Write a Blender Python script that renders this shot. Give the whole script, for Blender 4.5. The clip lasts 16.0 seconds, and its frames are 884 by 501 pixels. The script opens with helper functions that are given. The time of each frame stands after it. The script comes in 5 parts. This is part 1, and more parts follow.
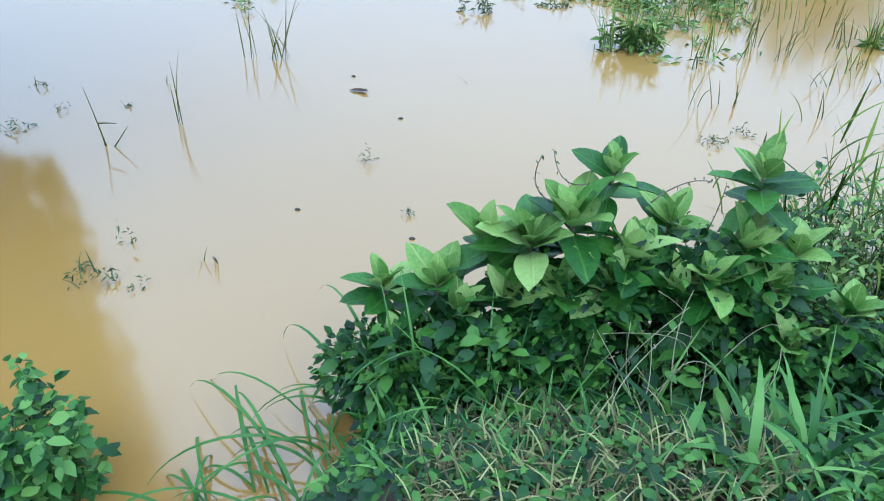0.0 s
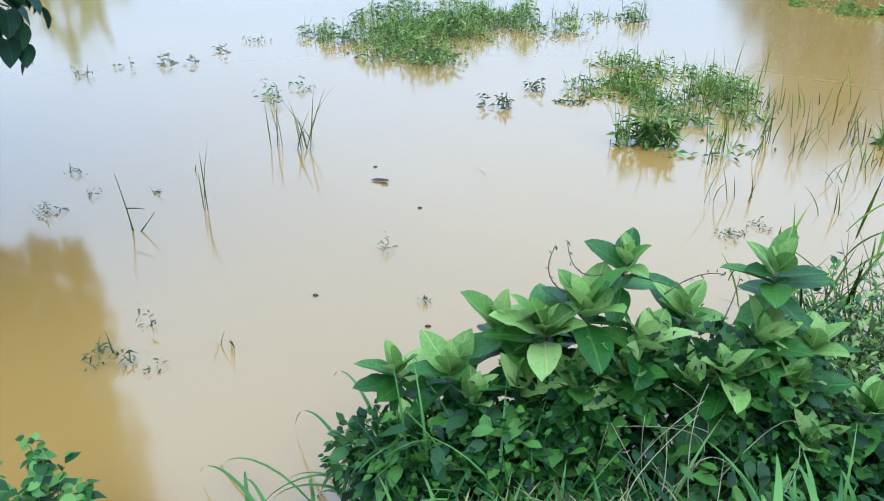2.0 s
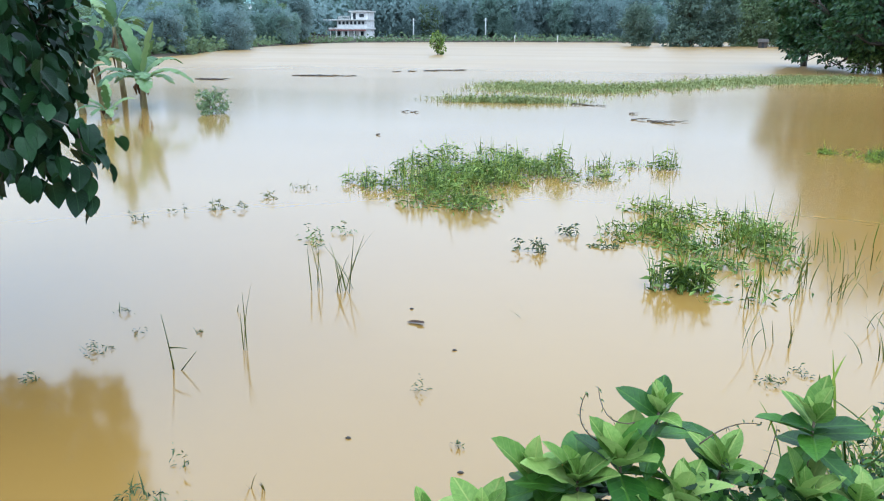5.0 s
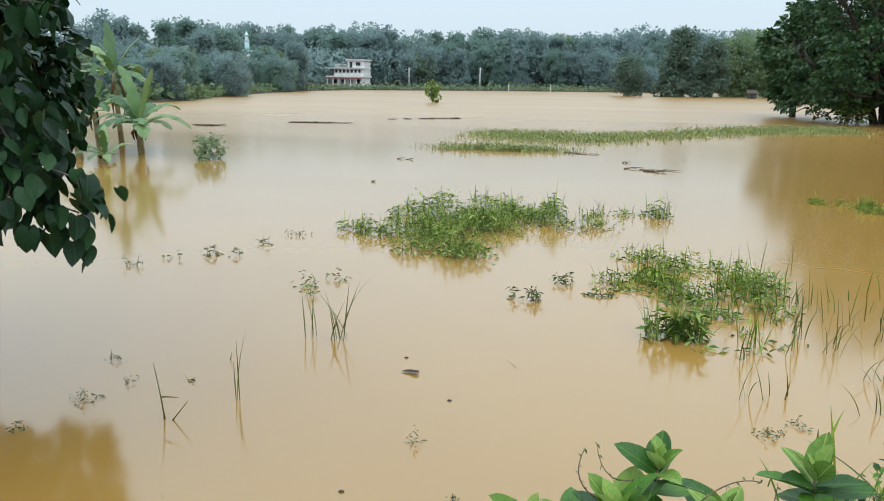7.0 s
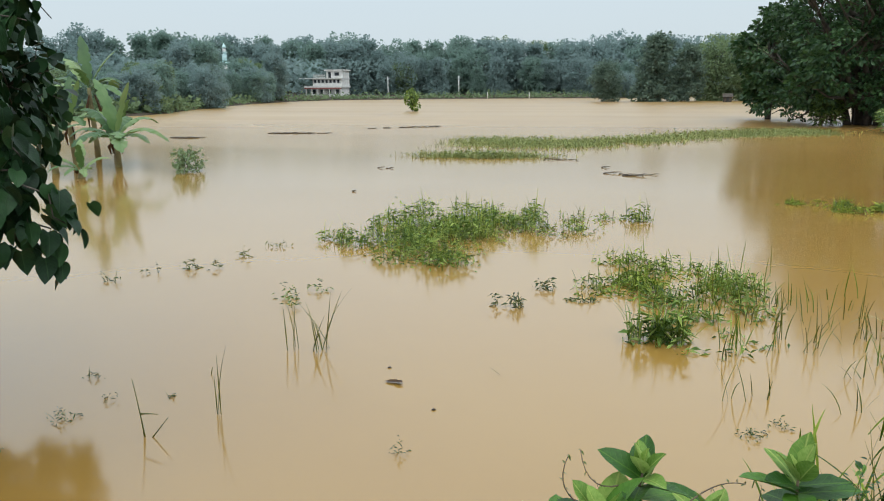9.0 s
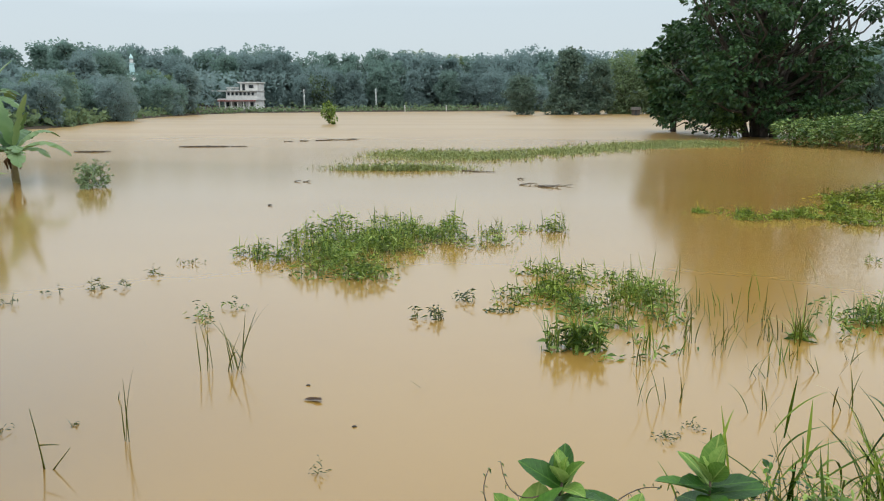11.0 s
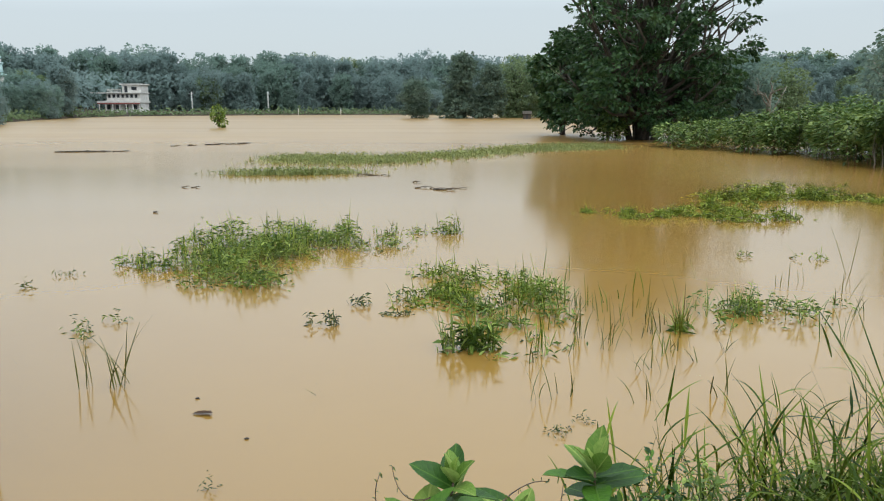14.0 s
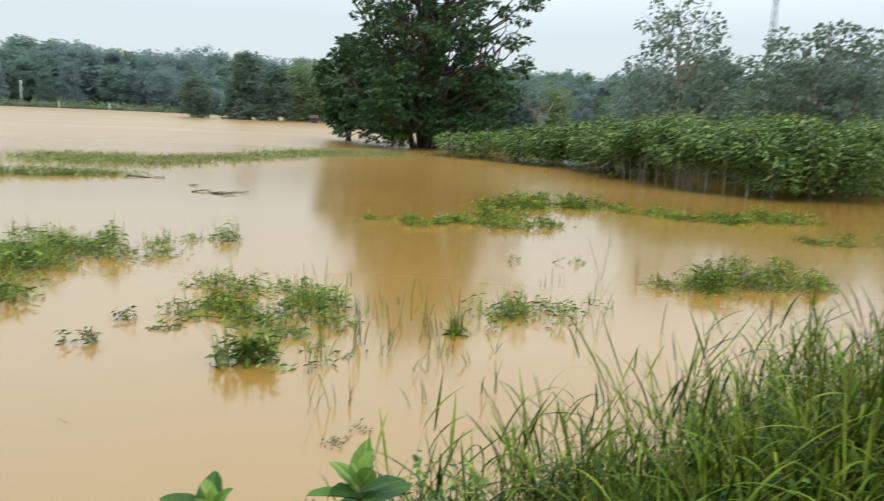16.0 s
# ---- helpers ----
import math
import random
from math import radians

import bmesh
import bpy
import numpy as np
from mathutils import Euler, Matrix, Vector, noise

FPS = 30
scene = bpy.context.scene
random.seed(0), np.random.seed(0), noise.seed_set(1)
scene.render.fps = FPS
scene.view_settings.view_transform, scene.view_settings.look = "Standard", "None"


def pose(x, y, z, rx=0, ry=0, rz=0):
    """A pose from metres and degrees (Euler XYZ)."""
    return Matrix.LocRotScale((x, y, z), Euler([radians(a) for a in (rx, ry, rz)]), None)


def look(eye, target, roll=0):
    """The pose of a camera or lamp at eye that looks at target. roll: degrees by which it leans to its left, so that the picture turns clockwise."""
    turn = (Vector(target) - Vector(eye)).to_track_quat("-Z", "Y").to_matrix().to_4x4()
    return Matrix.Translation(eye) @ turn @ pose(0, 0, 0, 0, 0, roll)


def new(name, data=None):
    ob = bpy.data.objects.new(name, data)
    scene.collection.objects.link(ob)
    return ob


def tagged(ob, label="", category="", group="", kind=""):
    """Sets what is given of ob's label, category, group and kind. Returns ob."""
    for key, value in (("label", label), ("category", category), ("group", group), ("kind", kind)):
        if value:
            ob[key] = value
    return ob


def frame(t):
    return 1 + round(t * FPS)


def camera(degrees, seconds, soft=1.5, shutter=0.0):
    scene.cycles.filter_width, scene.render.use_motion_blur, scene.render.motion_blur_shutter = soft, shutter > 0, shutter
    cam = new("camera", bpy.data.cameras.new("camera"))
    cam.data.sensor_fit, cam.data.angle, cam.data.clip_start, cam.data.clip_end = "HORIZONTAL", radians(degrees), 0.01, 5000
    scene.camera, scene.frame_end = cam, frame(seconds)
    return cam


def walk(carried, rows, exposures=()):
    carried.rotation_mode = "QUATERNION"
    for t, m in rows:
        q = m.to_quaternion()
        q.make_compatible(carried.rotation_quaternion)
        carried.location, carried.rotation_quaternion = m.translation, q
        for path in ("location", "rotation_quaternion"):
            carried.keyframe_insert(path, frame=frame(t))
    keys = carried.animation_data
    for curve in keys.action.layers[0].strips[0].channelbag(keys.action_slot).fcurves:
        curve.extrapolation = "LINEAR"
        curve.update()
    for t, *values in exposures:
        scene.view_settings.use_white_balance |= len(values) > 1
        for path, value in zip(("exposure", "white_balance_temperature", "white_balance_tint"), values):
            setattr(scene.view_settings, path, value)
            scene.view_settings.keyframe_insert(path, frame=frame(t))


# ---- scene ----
cam = camera(62.2, 16.0, soft=1.1, shutter=0.25)

PATH = [
    (0, (-0.121, -0.122, 2.444), (-0.479, 1.491, 1.317), 0.8),
    (0.5, (-0.121, -0.127, 2.449), (-0.502, 1.511, 1.366), 0.7),
    (1, (-0.112, -0.131, 2.45), (-0.514, 1.544, 1.434), 1.1),
    (1.5, (-0.107, -0.141, 2.453), (-0.533, 1.562, 1.495), 1.0),
    (2, (-0.093, -0.145, 2.46), (-0.535, 1.574, 1.539), 0.8),
    (2.5, (-0.08, -0.159, 2.469), (-0.551, 1.582, 1.604), 0.6),
    (3, (-0.066, -0.168, 2.484), (-0.587, 1.588, 1.682), 0.1),
    (3.5, (-0.061, -0.185, 2.495), (-0.622, 1.594, 1.775), -0.1),
    (4, (-0.053, -0.189, 2.498), (-0.624, 1.611, 1.84), -0.3),
    (4.5, (-0.05, -0.205, 2.504), (-0.631, 1.608, 1.891), -0.1),
    (7, (-0.069, -0.208, 2.544), (-0.645, 1.654, 2.094), 0.6),
    (7.5, (-0.063, -0.209, 2.541), (-0.642, 1.653, 2.096), 0.4),
    (8, (-0.06, -0.21, 2.546), (-0.635, 1.654, 2.105), -0.0),
    (10.5, (-0.058, -0.134, 2.531), (-0.44, 1.788, 2.128), -0.2),
    (11, (-0.05, -0.137, 2.534), (-0.372, 1.797, 2.138), -0.2),
    (11.5, (-0.048, -0.136, 2.533), (-0.347, 1.802, 2.138), -0.5),
    (12, (-0.035, -0.121, 2.532), (-0.271, 1.825, 2.138), -0.4),
    (12.5, (-0.024, -0.123, 2.534), (-0.217, 1.828, 2.141), -0.5),
    (13, (-0.019, -0.113, 2.529), (-0.176, 1.842, 2.137), -0.0),
    (13.5, (-0.006, -0.118, 2.532), (-0.092, 1.842, 2.14), -0.0),
    (14, (-0.003, -0.118, 2.529), (-0.05, 1.843, 2.142), 0.0),
    (14.5, (0.006, -0.101, 2.526), (0.046, 1.855, 2.113), 0.4),
    (15, (0.011, -0.097, 2.528), (0.121, 1.857, 2.113), 0.2),
    (15.5, (0.055, -0.083, 2.527), (0.251, 1.861, 2.099), -0.0),
    (16, (0.102, -0.067, 2.555), (0.623, 1.83, 2.194), 2.7),
]
walk(cam, [(t, look(eye, target, roll)) for t, eye, target, roll in PATH], exposures=[(0, 0.48, 4540, 3), (3.5, 0.46, 4800, 3), (4.5, 0.46, 4960, 3), (7, 0.1, 6000, 2), (11, -0.08, 6350, 3), (14.0, -0.10, 6420, 3), (15.0, 0.03, 6400, 3), (15.5, 0.08, 6400, 3), (16, 0.12, 6450, 3)])

# ---- light ----
world = bpy.data.worlds.new("overcast_sky")
scene.world = world
world.use_nodes = True
wt = world.node_tree
wt.nodes.clear()
w_out = wt.nodes.new("ShaderNodeOutputWorld")
w_bg = wt.nodes.new("ShaderNodeBackground")
w_sky = wt.nodes.new("ShaderNodeTexSky")
w_sky.sky_type = "NISHITA"
w_sky.sun_disc = False
w_sky.sun_elevation = radians(58)
w_sky.sun_rotation = radians(150)
w_sky.air_density, w_sky.dust_density = 1.5, 4.0
w_co = wt.nodes.new("ShaderNodeTexCoord")
w_sep = wt.nodes.new("ShaderNodeSeparateXYZ")
w_ramp = wt.nodes.new("ShaderNodeValToRGB")
w_noise = wt.nodes.new("ShaderNodeTexNoise")
w_noise.inputs["Scale"].default_value = 2.2
w_noise.inputs["Detail"].default_value = 4
w_add = wt.nodes.new("ShaderNodeMath")
w_add.operation = "MULTIPLY_ADD"
w_add.inputs[1].default_value = 0.10
e = w_ramp.color_ramp.elements
e[0].position, e[0].color = 0.04, (0.77, 0.82, 0.88, 1)
e[1].position, e[1].color = 0.95, (1.95, 2.08, 2.28, 1)
m1 = e.new(0.16)
m1.color = (0.75, 0.815, 0.905, 1)
m2 = e.new(0.35)
m2.color = (1.24, 1.33, 1.49, 1)
w_mix = wt.nodes.new("ShaderNodeMix")
w_mix.data_type = "RGBA"
w_mix.inputs["Factor"].default_value = 0.12
w_gain = wt.nodes.new("ShaderNodeMix")
w_gain.data_type, w_gain.blend_type = "RGBA", "MULTIPLY"
w_gain.inputs["Factor"].default_value = 1.0
w_gain.inputs[7].default_value = (0.12, 0.12, 0.12, 1)
wt.links.new(w_co.outputs["Generated"], w_sep.inputs[0])
wt.links.new(w_co.outputs["Generated"], w_noise.inputs["Vector"])
wt.links.new(w_noise.outputs["Fac"], w_add.inputs[0])
wt.links.new(w_sep.outputs["Z"], w_add.inputs[2])
wt.links.new(w_add.outputs[0], w_ramp.inputs["Fac"])
wt.links.new(w_sky.outputs[0], w_gain.inputs[6])
wt.links.new(w_ramp.outputs["Color"], w_mix.inputs[6])
wt.links.new(w_gain.outputs[2], w_mix.inputs[7])
wt.links.new(w_mix.outputs[2], w_bg.inputs["Color"])
w_bg.inputs["Strength"].default_value = 1.0
wt.links.new(w_bg.outputs[0], w_out.inputs[0])

sun_data = bpy.data.lights.new("sun", "SUN")
sun_data.energy, sun_data.angle, sun_data.color = 0.8, radians(40), (1.0, 0.97, 0.92)
sun_ob = new("sun", sun_data)
sun_ob.matrix_world = look((0, 0, 60), (-18, 32, 0))


# ---- materials ----
def nodes_of(name):
    m = bpy.data.materials.new(name)
    m.use_nodes = True
    nt = m.node_tree
    return m, nt, nt.nodes["Principled BSDF"], nt.nodes["Material Output"]


def ramp_node(nt, stops):
    r = nt.nodes.new("ShaderNodeValToRGB")
    el = r.color_ramp.elements
    el[0].position, el[0].color = stops[0][0], (*stops[0][1], 1)
    el[1].position, el[1].color = stops[-1][0], (*stops[-1][1], 1)
    for p, c in stops[1:-1]:
        k = el.new(p)
        k.color = (*c, 1)
    return r


def leaf_mat(name, dark, mid, light, rough=0.45, clear=0.25, single=False, veins=False, patch=3.0, sheen=0.5):
    """Leaf surface: each leaf has its own tone, with blotches and some light coming through."""
    m, nt, bsdf, out = nodes_of(name)
    if single:
        rnd = nt.nodes.new("ShaderNodeObjectInfo").outputs["Random"]
    else:
        rnd = nt.nodes.new("ShaderNodeNewGeometry").outputs["Random Per Island"]
    co = nt.nodes.new("ShaderNodeTexCoord")
    no = nt.nodes.new("ShaderNodeTexNoise")
    no.inputs["Scale"].default_value = patch
    no.inputs["Detail"].default_value = 5
    nt.links.new(co.outputs["Object"], no.inputs["Vector"])
    mix = nt.nodes.new("ShaderNodeMath")
    mix.operation = "MULTIPLY_ADD"
    mix.inputs[1].default_value = 0.55
    sub = nt.nodes.new("ShaderNodeMath")
    sub.operation = "MULTIPLY"
    sub.inputs[1].default_value = 0.5
    nt.links.new(no.outputs["Fac"], sub.inputs[0])
    nt.links.new(rnd, mix.inputs[0])
    nt.links.new(sub.outputs[0], mix.inputs[2])
    r = ramp_node(nt, [(0.24, dark), (0.5, mid), (0.78, light)])
    nt.links.new(mix.outputs[0], r.inputs["Fac"])
    col = r.outputs["Color"]
    if veins:
        sep = nt.nodes.new("ShaderNodeSeparateXYZ")
        nt.links.new(co.outputs["Object"], sep.inputs[0])
        ab = nt.nodes.new("ShaderNodeMath")
        ab.operation = "ABSOLUTE"
        nt.links.new(sep.outputs["Y"], ab.inputs[0])
        rib = nt.nodes.new("ShaderNodeMapRange")
        rib.inputs["From Min"].default_value, rib.inputs["From Max"].default_value = 0.008, 0.022
        rib.inputs["To Min"].default_value, rib.inputs["To Max"].default_value = 0.45, 0.0
        nt.links.new(ab.outputs[0], rib.inputs["Value"])
        slope = nt.nodes.new("ShaderNodeMath")
        slope.operation = "MULTIPLY_ADD"
        slope.inputs[1].default_value = -0.9
        nt.links.new(ab.outputs[0], slope.inputs[0])
        nt.links.new(sep.outputs["X"], slope.inputs[2])
        fr = nt.nodes.new("ShaderNodeMath")
        fr.operation = "PINGPONG"
        fr.inputs[1].default_value = 0.07
        nt.links.new(slope.outputs[0], fr.inputs[0])
        side = nt.nodes.new("ShaderNodeMapRange")
        side.inputs["From Min"].default_value, side.inputs["From Max"].default_value = 0.0, 0.016
        side.inputs["To Min"].default_value, side.inputs["To Max"].default_value = 0.14, 0.0
        nt.links.new(fr.outputs[0], side.inputs["Value"])
        mx = nt.nodes.new("ShaderNodeMath")
        mx.operation = "MAXIMUM"
        nt.links.new(rib.outputs[0], mx.inputs[0])
        nt.links.new(side.outputs[0], mx.inputs[1])
        vm = nt.nodes.new("ShaderNodeMix")
        vm.data_type = "RGBA"
        nt.links.new(mx.outputs[0], vm.inputs["Factor"])
        nt.links.new(col, vm.inputs[6])
        vm.inputs[7].default_value = (min(1, light[0] * 1.5), min(1, light[1] * 1.25), light[2] * 1.4, 1)
        col = vm.outputs[2]
        bmp = nt.nodes.new("ShaderNodeBump")
        bmp.inputs["Strength"].default_value = 0.5
        bmp.inputs["Distance"].default_value = 0.01
        nt.links.new(mx.outputs[0], bmp.inputs["Height"])
        nt.links.new(bmp.outputs[0], bsdf.inputs["Normal"])
    nt.links.new(col, bsdf.inputs["Base Color"])
    bsdf.inputs["Roughness"].default_value = rough
    bsdf.inputs["Specular IOR Level"].default_value = sheen
    tr = nt.nodes.new("ShaderNodeBsdfTranslucent")
    nt.links.new(col, tr.inputs["Color"])
    ms = nt.nodes.new("ShaderNodeMixShader")
    ms.inputs[0].default_value = clear
    nt.links.new(bsdf.outputs[0], ms.inputs[1])
    nt.links.new(tr.outputs[0], ms.inputs[2])
    nt.links.new(ms.outputs[0], out.inputs["Surface"])
    return m


def rough_mat(name, c1, c2, scale=6.0, rough=0.8, bump=0.4, c3=None, dist=0.02):
    m, nt, bsdf, out = nodes_of(name)
    co = nt.nodes.new("ShaderNodeTexCoord")
    no = nt.nodes.new("ShaderNodeTexNoise")
    no.inputs["Scale"].default_value = scale
    no.inputs["Detail"].default_value = 8
    no.inputs["Roughness"].default_value = 0.65
    nt.links.new(co.outputs["Object"], no.inputs["Vector"])
    r = ramp_node(nt, [(0.3, c1), (0.7, c2)] if c3 is None else [(0.28, c1), (0.5, c2), (0.75, c3)])
    nt.links.new(no.outputs["Fac"], r.inputs["Fac"])
    nt.links.new(r.outputs["Color"], bsdf.inputs["Base Color"])
    bsdf.inputs["Roughness"].default_value = rough
    fine = nt.nodes.new("ShaderNodeTexNoise")
    fine.inputs["Scale"].default_value = scale * 7
    nt.links.new(co.outputs["Object"], fine.inputs["Vector"])
    b = nt.nodes.new("ShaderNodeBump")
    b.inputs["Strength"].default_value, b.inputs["Distance"].default_value = bump, dist
    nt.links.new(fine.outputs["Fac"], b.inputs["Height"])
    nt.links.new(b.outputs[0], bsdf.inputs["Normal"])
    return m


def water_mat():
    """Silt-laden flood water: an opaque ochre body under a smooth, faintly rippled surface."""
    m, nt, bsdf, out = nodes_of("muddy_water")
    co = nt.nodes.new("ShaderNodeTexCoord")
    big = nt.nodes.new("ShaderNodeTexNoise")
    big.inputs["Scale"].default_value = 0.12
    big.inputs["Detail"].default_value = 6
    big.inputs["Distortion"].default_value = 0.8
    nt.links.new(co.outputs["Object"], big.inputs["Vector"])
    r = ramp_node(nt, [(0.3, (0.284, 0.158, 0.034)), (0.7, (0.322, 0.188, 0.045))])
    nt.links.new(big.outputs["Fac"], r.inputs["Fac"])
    nt.links.new(r.outputs["Color"], bsdf.inputs["Base Color"])
    bsdf.inputs["IOR"].default_value = 1.75
    mp = nt.nodes.new("ShaderNodeMapping")
    mp.inputs["Scale"].default_value = (0.016, 0.11, 1)
    wind = nt.nodes.new("ShaderNodeTexNoise")
    wind.inputs["Scale"].default_value = 1.0
    wind.inputs["Detail"].default_value = 4
    nt.links.new(co.outputs["Object"], mp.inputs["Vector"])
    nt.links.new(mp.outputs[0], wind.inputs["Vector"])
    rr = nt.nodes.new("ShaderNodeMapRange")
    rr.inputs["From Min"].default_value, rr.inputs["From Max"].default_value = 0.35, 0.75
    rr.inputs["To Min"].default_value, rr.inputs["To Max"].default_value = 0.085, 0.16
    nt.links.new(wind.outputs["Fac"], rr.inputs["Value"])
    sep = nt.nodes.new("ShaderNodeSeparateXYZ")
    nt.links.new(co.outputs["Object"], sep.inputs[0])
    open_ = nt.nodes.new("ShaderNodeMapRange")
    open_.inputs["From Min"].default_value, open_.inputs["From Max"].default_value = 18.0, 60.0
    open_.inputs["To Min"].default_value, open_.inputs["To Max"].default_value = 0.0, 1.0
    nt.links.new(sep.outputs["Y"], open_.inputs["Value"])
    ruf = nt.nodes.new("ShaderNodeMath")
    ruf.operation = "MULTIPLY_ADD"
    ruf.inputs[1].default_value = 0.23
    nt.links.new(open_.outputs[0], ruf.inputs[0])
    nt.links.new(rr.outputs[0], ruf.inputs[2])
    nt.links.new(ruf.outputs[0], bsdf.inputs["Roughness"])
    rip = nt.nodes.new("ShaderNodeTexNoise")
    rip.inputs["Scale"].default_value = 3.5
    rip.inputs["Detail"].default_value = 3
    nt.links.new(co.outputs["Object"], rip.inputs["Vector"])
    b = nt.nodes.new("ShaderNodeBump")
    b.inputs["Strength"].default_value, b.inputs["Distance"].default_value = 0.10, 0.012
    nt.links.new(rip.outputs["Fac"], b.inputs["Height"])
    nt.links.new(b.outputs[0], bsdf.inputs["Normal"])
    return m


M_WATER = water_mat()
M_SOIL = rough_mat("bank_soil", (0.016, 0.011, 0.006), (0.055, 0.036, 0.018), 5, 0.9, 0.8, (0.035, 0.03, 0.013))
M_BARK = rough_mat("bark", (0.025, 0.02, 0.016), (0.11, 0.09, 0.07), 4, 0.9, 0.8)
M_BARKPALE = rough_mat("pale_bark", (0.16, 0.14, 0.11), (0.34, 0.31, 0.26), 3, 0.9, 0.5)
M_TWIG = rough_mat("brown_twig", (0.06, 0.04, 0.025), (0.17, 0.12, 0.07), 20, 0.8, 0.4)
M_STEM = rough_mat("green_stem", (0.06, 0.10, 0.03), (0.14, 0.20, 0.06), 15, 0.6, 0.3)
M_VINE = rough_mat("dry_vine", (0.17, 0.15, 0.07), (0.36, 0.32, 0.17), 20, 0.8, 0.4)
M_BIGLEAF = leaf_mat("broad_leaf", (0.015, 0.052, 0.006), (0.036, 0.105, 0.010), (0.085, 0.19, 0.020), 0.48, 0.15, True, True, 12, 0.35)
M_YOUNGLEAF = leaf_mat("young_leaf", (0.12, 0.22, 0.035), (0.22, 0.34, 0.065), (0.35, 0.45, 0.12), 0.5, 0.25, True, True, 12, 0.25)
# dark tones lowered so the leaf colour holds the deep shade beneath the shrubs
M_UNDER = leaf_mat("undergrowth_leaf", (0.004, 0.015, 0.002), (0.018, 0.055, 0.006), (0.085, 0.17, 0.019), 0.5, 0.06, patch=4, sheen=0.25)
M_GRASS = leaf_mat("grass_blade", (0.014, 0.042, 0.006), (0.05, 0.125, 0.016), (0.17, 0.28, 0.05), 0.5, 0.12, patch=3, sheen=0.25)
M_TALL = leaf_mat("tall_grass_blade", (0.013, 0.030, 0.002), (0.065, 0.108, 0.006), (0.19, 0.24, 0.026), 0.55, 0.15, patch=3, sheen=0.12)
M_DRY = leaf_mat("dry_grass", (0.03, 0.024, 0.006), (0.12, 0.105, 0.028), (0.34, 0.32, 0.11), 0.8, 0.15, patch=5)
M_WEED = leaf_mat("water_weed_leaf", (0.028, 0.062, 0.007), (0.11, 0.18, 0.024), (0.32, 0.40, 0.09), 0.5, 0.2, patch=1.2, sheen=0.35)
M_WEEDY = leaf_mat("yellowish_weed_leaf", (0.036, 0.070, 0.006), (0.135, 0.20, 0.018), (0.32, 0.38, 0.06), 0.5, 0.2, patch=1.2, sheen=0.3)
M_WEEDBR = leaf_mat("muddy_weed_leaf", (0.03, 0.05, 0.012), (0.07, 0.10, 0.024), (0.14, 0.16, 0.045), 0.75, 0.15, patch=2)
M_REED = leaf_mat("reed_blade", (0.028, 0.034, 0.004), (0.075, 0.080, 0.009), (0.16, 0.150, 0.026), 0.6, 0.12, patch=2, sheen=0.12)
# both heart-leaf colours are darkened to carry the shade of a backlit crown
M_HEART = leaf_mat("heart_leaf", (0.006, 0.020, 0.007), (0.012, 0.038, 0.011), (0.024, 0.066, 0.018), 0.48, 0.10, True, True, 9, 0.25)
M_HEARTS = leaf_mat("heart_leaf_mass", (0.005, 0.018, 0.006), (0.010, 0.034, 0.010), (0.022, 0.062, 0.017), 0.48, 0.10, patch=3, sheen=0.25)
M_BIGTREE = leaf_mat("dark_tree_leaf", (0.014, 0.042, 0.014), (0.034, 0.085, 0.026), (0.075, 0.14, 0.045), 0.5, 0.15, patch=0.5, sheen=0.4)
M_HEDGE = leaf_mat("thicket_leaf", (0.026, 0.064, 0.010), (0.10, 0.17, 0.036), (0.24, 0.31, 0.085), 0.5, 0.2, patch=0.6, sheen=0.4)
# haze is put into the far leaf colours: lightened and greyed foliage
M_FAR1 = leaf_mat("far_leaf_hazed_bluish", (0.215, 0.285, 0.275), (0.24, 0.32, 0.305), (0.265, 0.35, 0.33), 0.8, 0.55, patch=0.1, sheen=0.3)
M_FAR2 = leaf_mat("far_leaf_hazed_green", (0.19, 0.27, 0.235), (0.22, 0.31, 0.26), (0.245, 0.345, 0.285), 0.8, 0.55, patch=0.1, sheen=0.3)
M_FAR3 = leaf_mat("far_leaf_hazed_light", (0.14, 0.195, 0.10), (0.185, 0.25, 0.125), (0.235, 0.305, 0.15), 0.7, 0.4, patch=0.15, sheen=0.3)
# a weaker share of the haze painted in, for trees at middle distance
M_MID = leaf_mat("middle_distance_leaf_hazed", (0.10, 0.145, 0.11), (0.135, 0.19, 0.14), (0.175, 0.24, 0.17), 0.6, 0.4, patch=0.3, sheen=0.3)
M_ISLE = leaf_mat("island_grass_blade", (0.09, 0.12, 0.028), (0.19, 0.225, 0.065), (0.33, 0.35, 0.13), 0.5, 0.2, patch=0.5, sheen=0.3)
M_BANANA = leaf_mat("banana_leaf", (0.045, 0.10, 0.03), (0.095, 0.17, 0.05), (0.18, 0.26, 0.09), 0.45, 0.2, True, False, 2, 0.45)
M_BSTEM = rough_mat("banana_stem", (0.10, 0.07, 0.03), (0.22, 0.20, 0.08), 3, 0.6, 0.3)
M_WHITE = rough_mat("weathered_white_paint", (0.50, 0.48, 0.45), (0.72, 0.70, 0.67), 1.2, 0.75, 0.2)
M_ROOF = rough_mat("grey_slab", (0.30, 0.29, 0.28), (0.50, 0.48, 0.47), 1.5, 0.8, 0.2)
M_REDBAND = rough_mat("red_oxide_paint", (0.20, 0.05, 0.04), (0.32, 0.10, 0.08), 2, 0.7, 0.2)
M_GLASS = rough_mat("dark_window", (0.02, 0.022, 0.025), (0.05, 0.055, 0.06), 2, 0.15, 0.0)
M_TEAL = rough_mat("pale_turquoise_paint", (0.42, 0.60, 0.60), (0.60, 0.76, 0.74), 1.2, 0.6, 0.2)
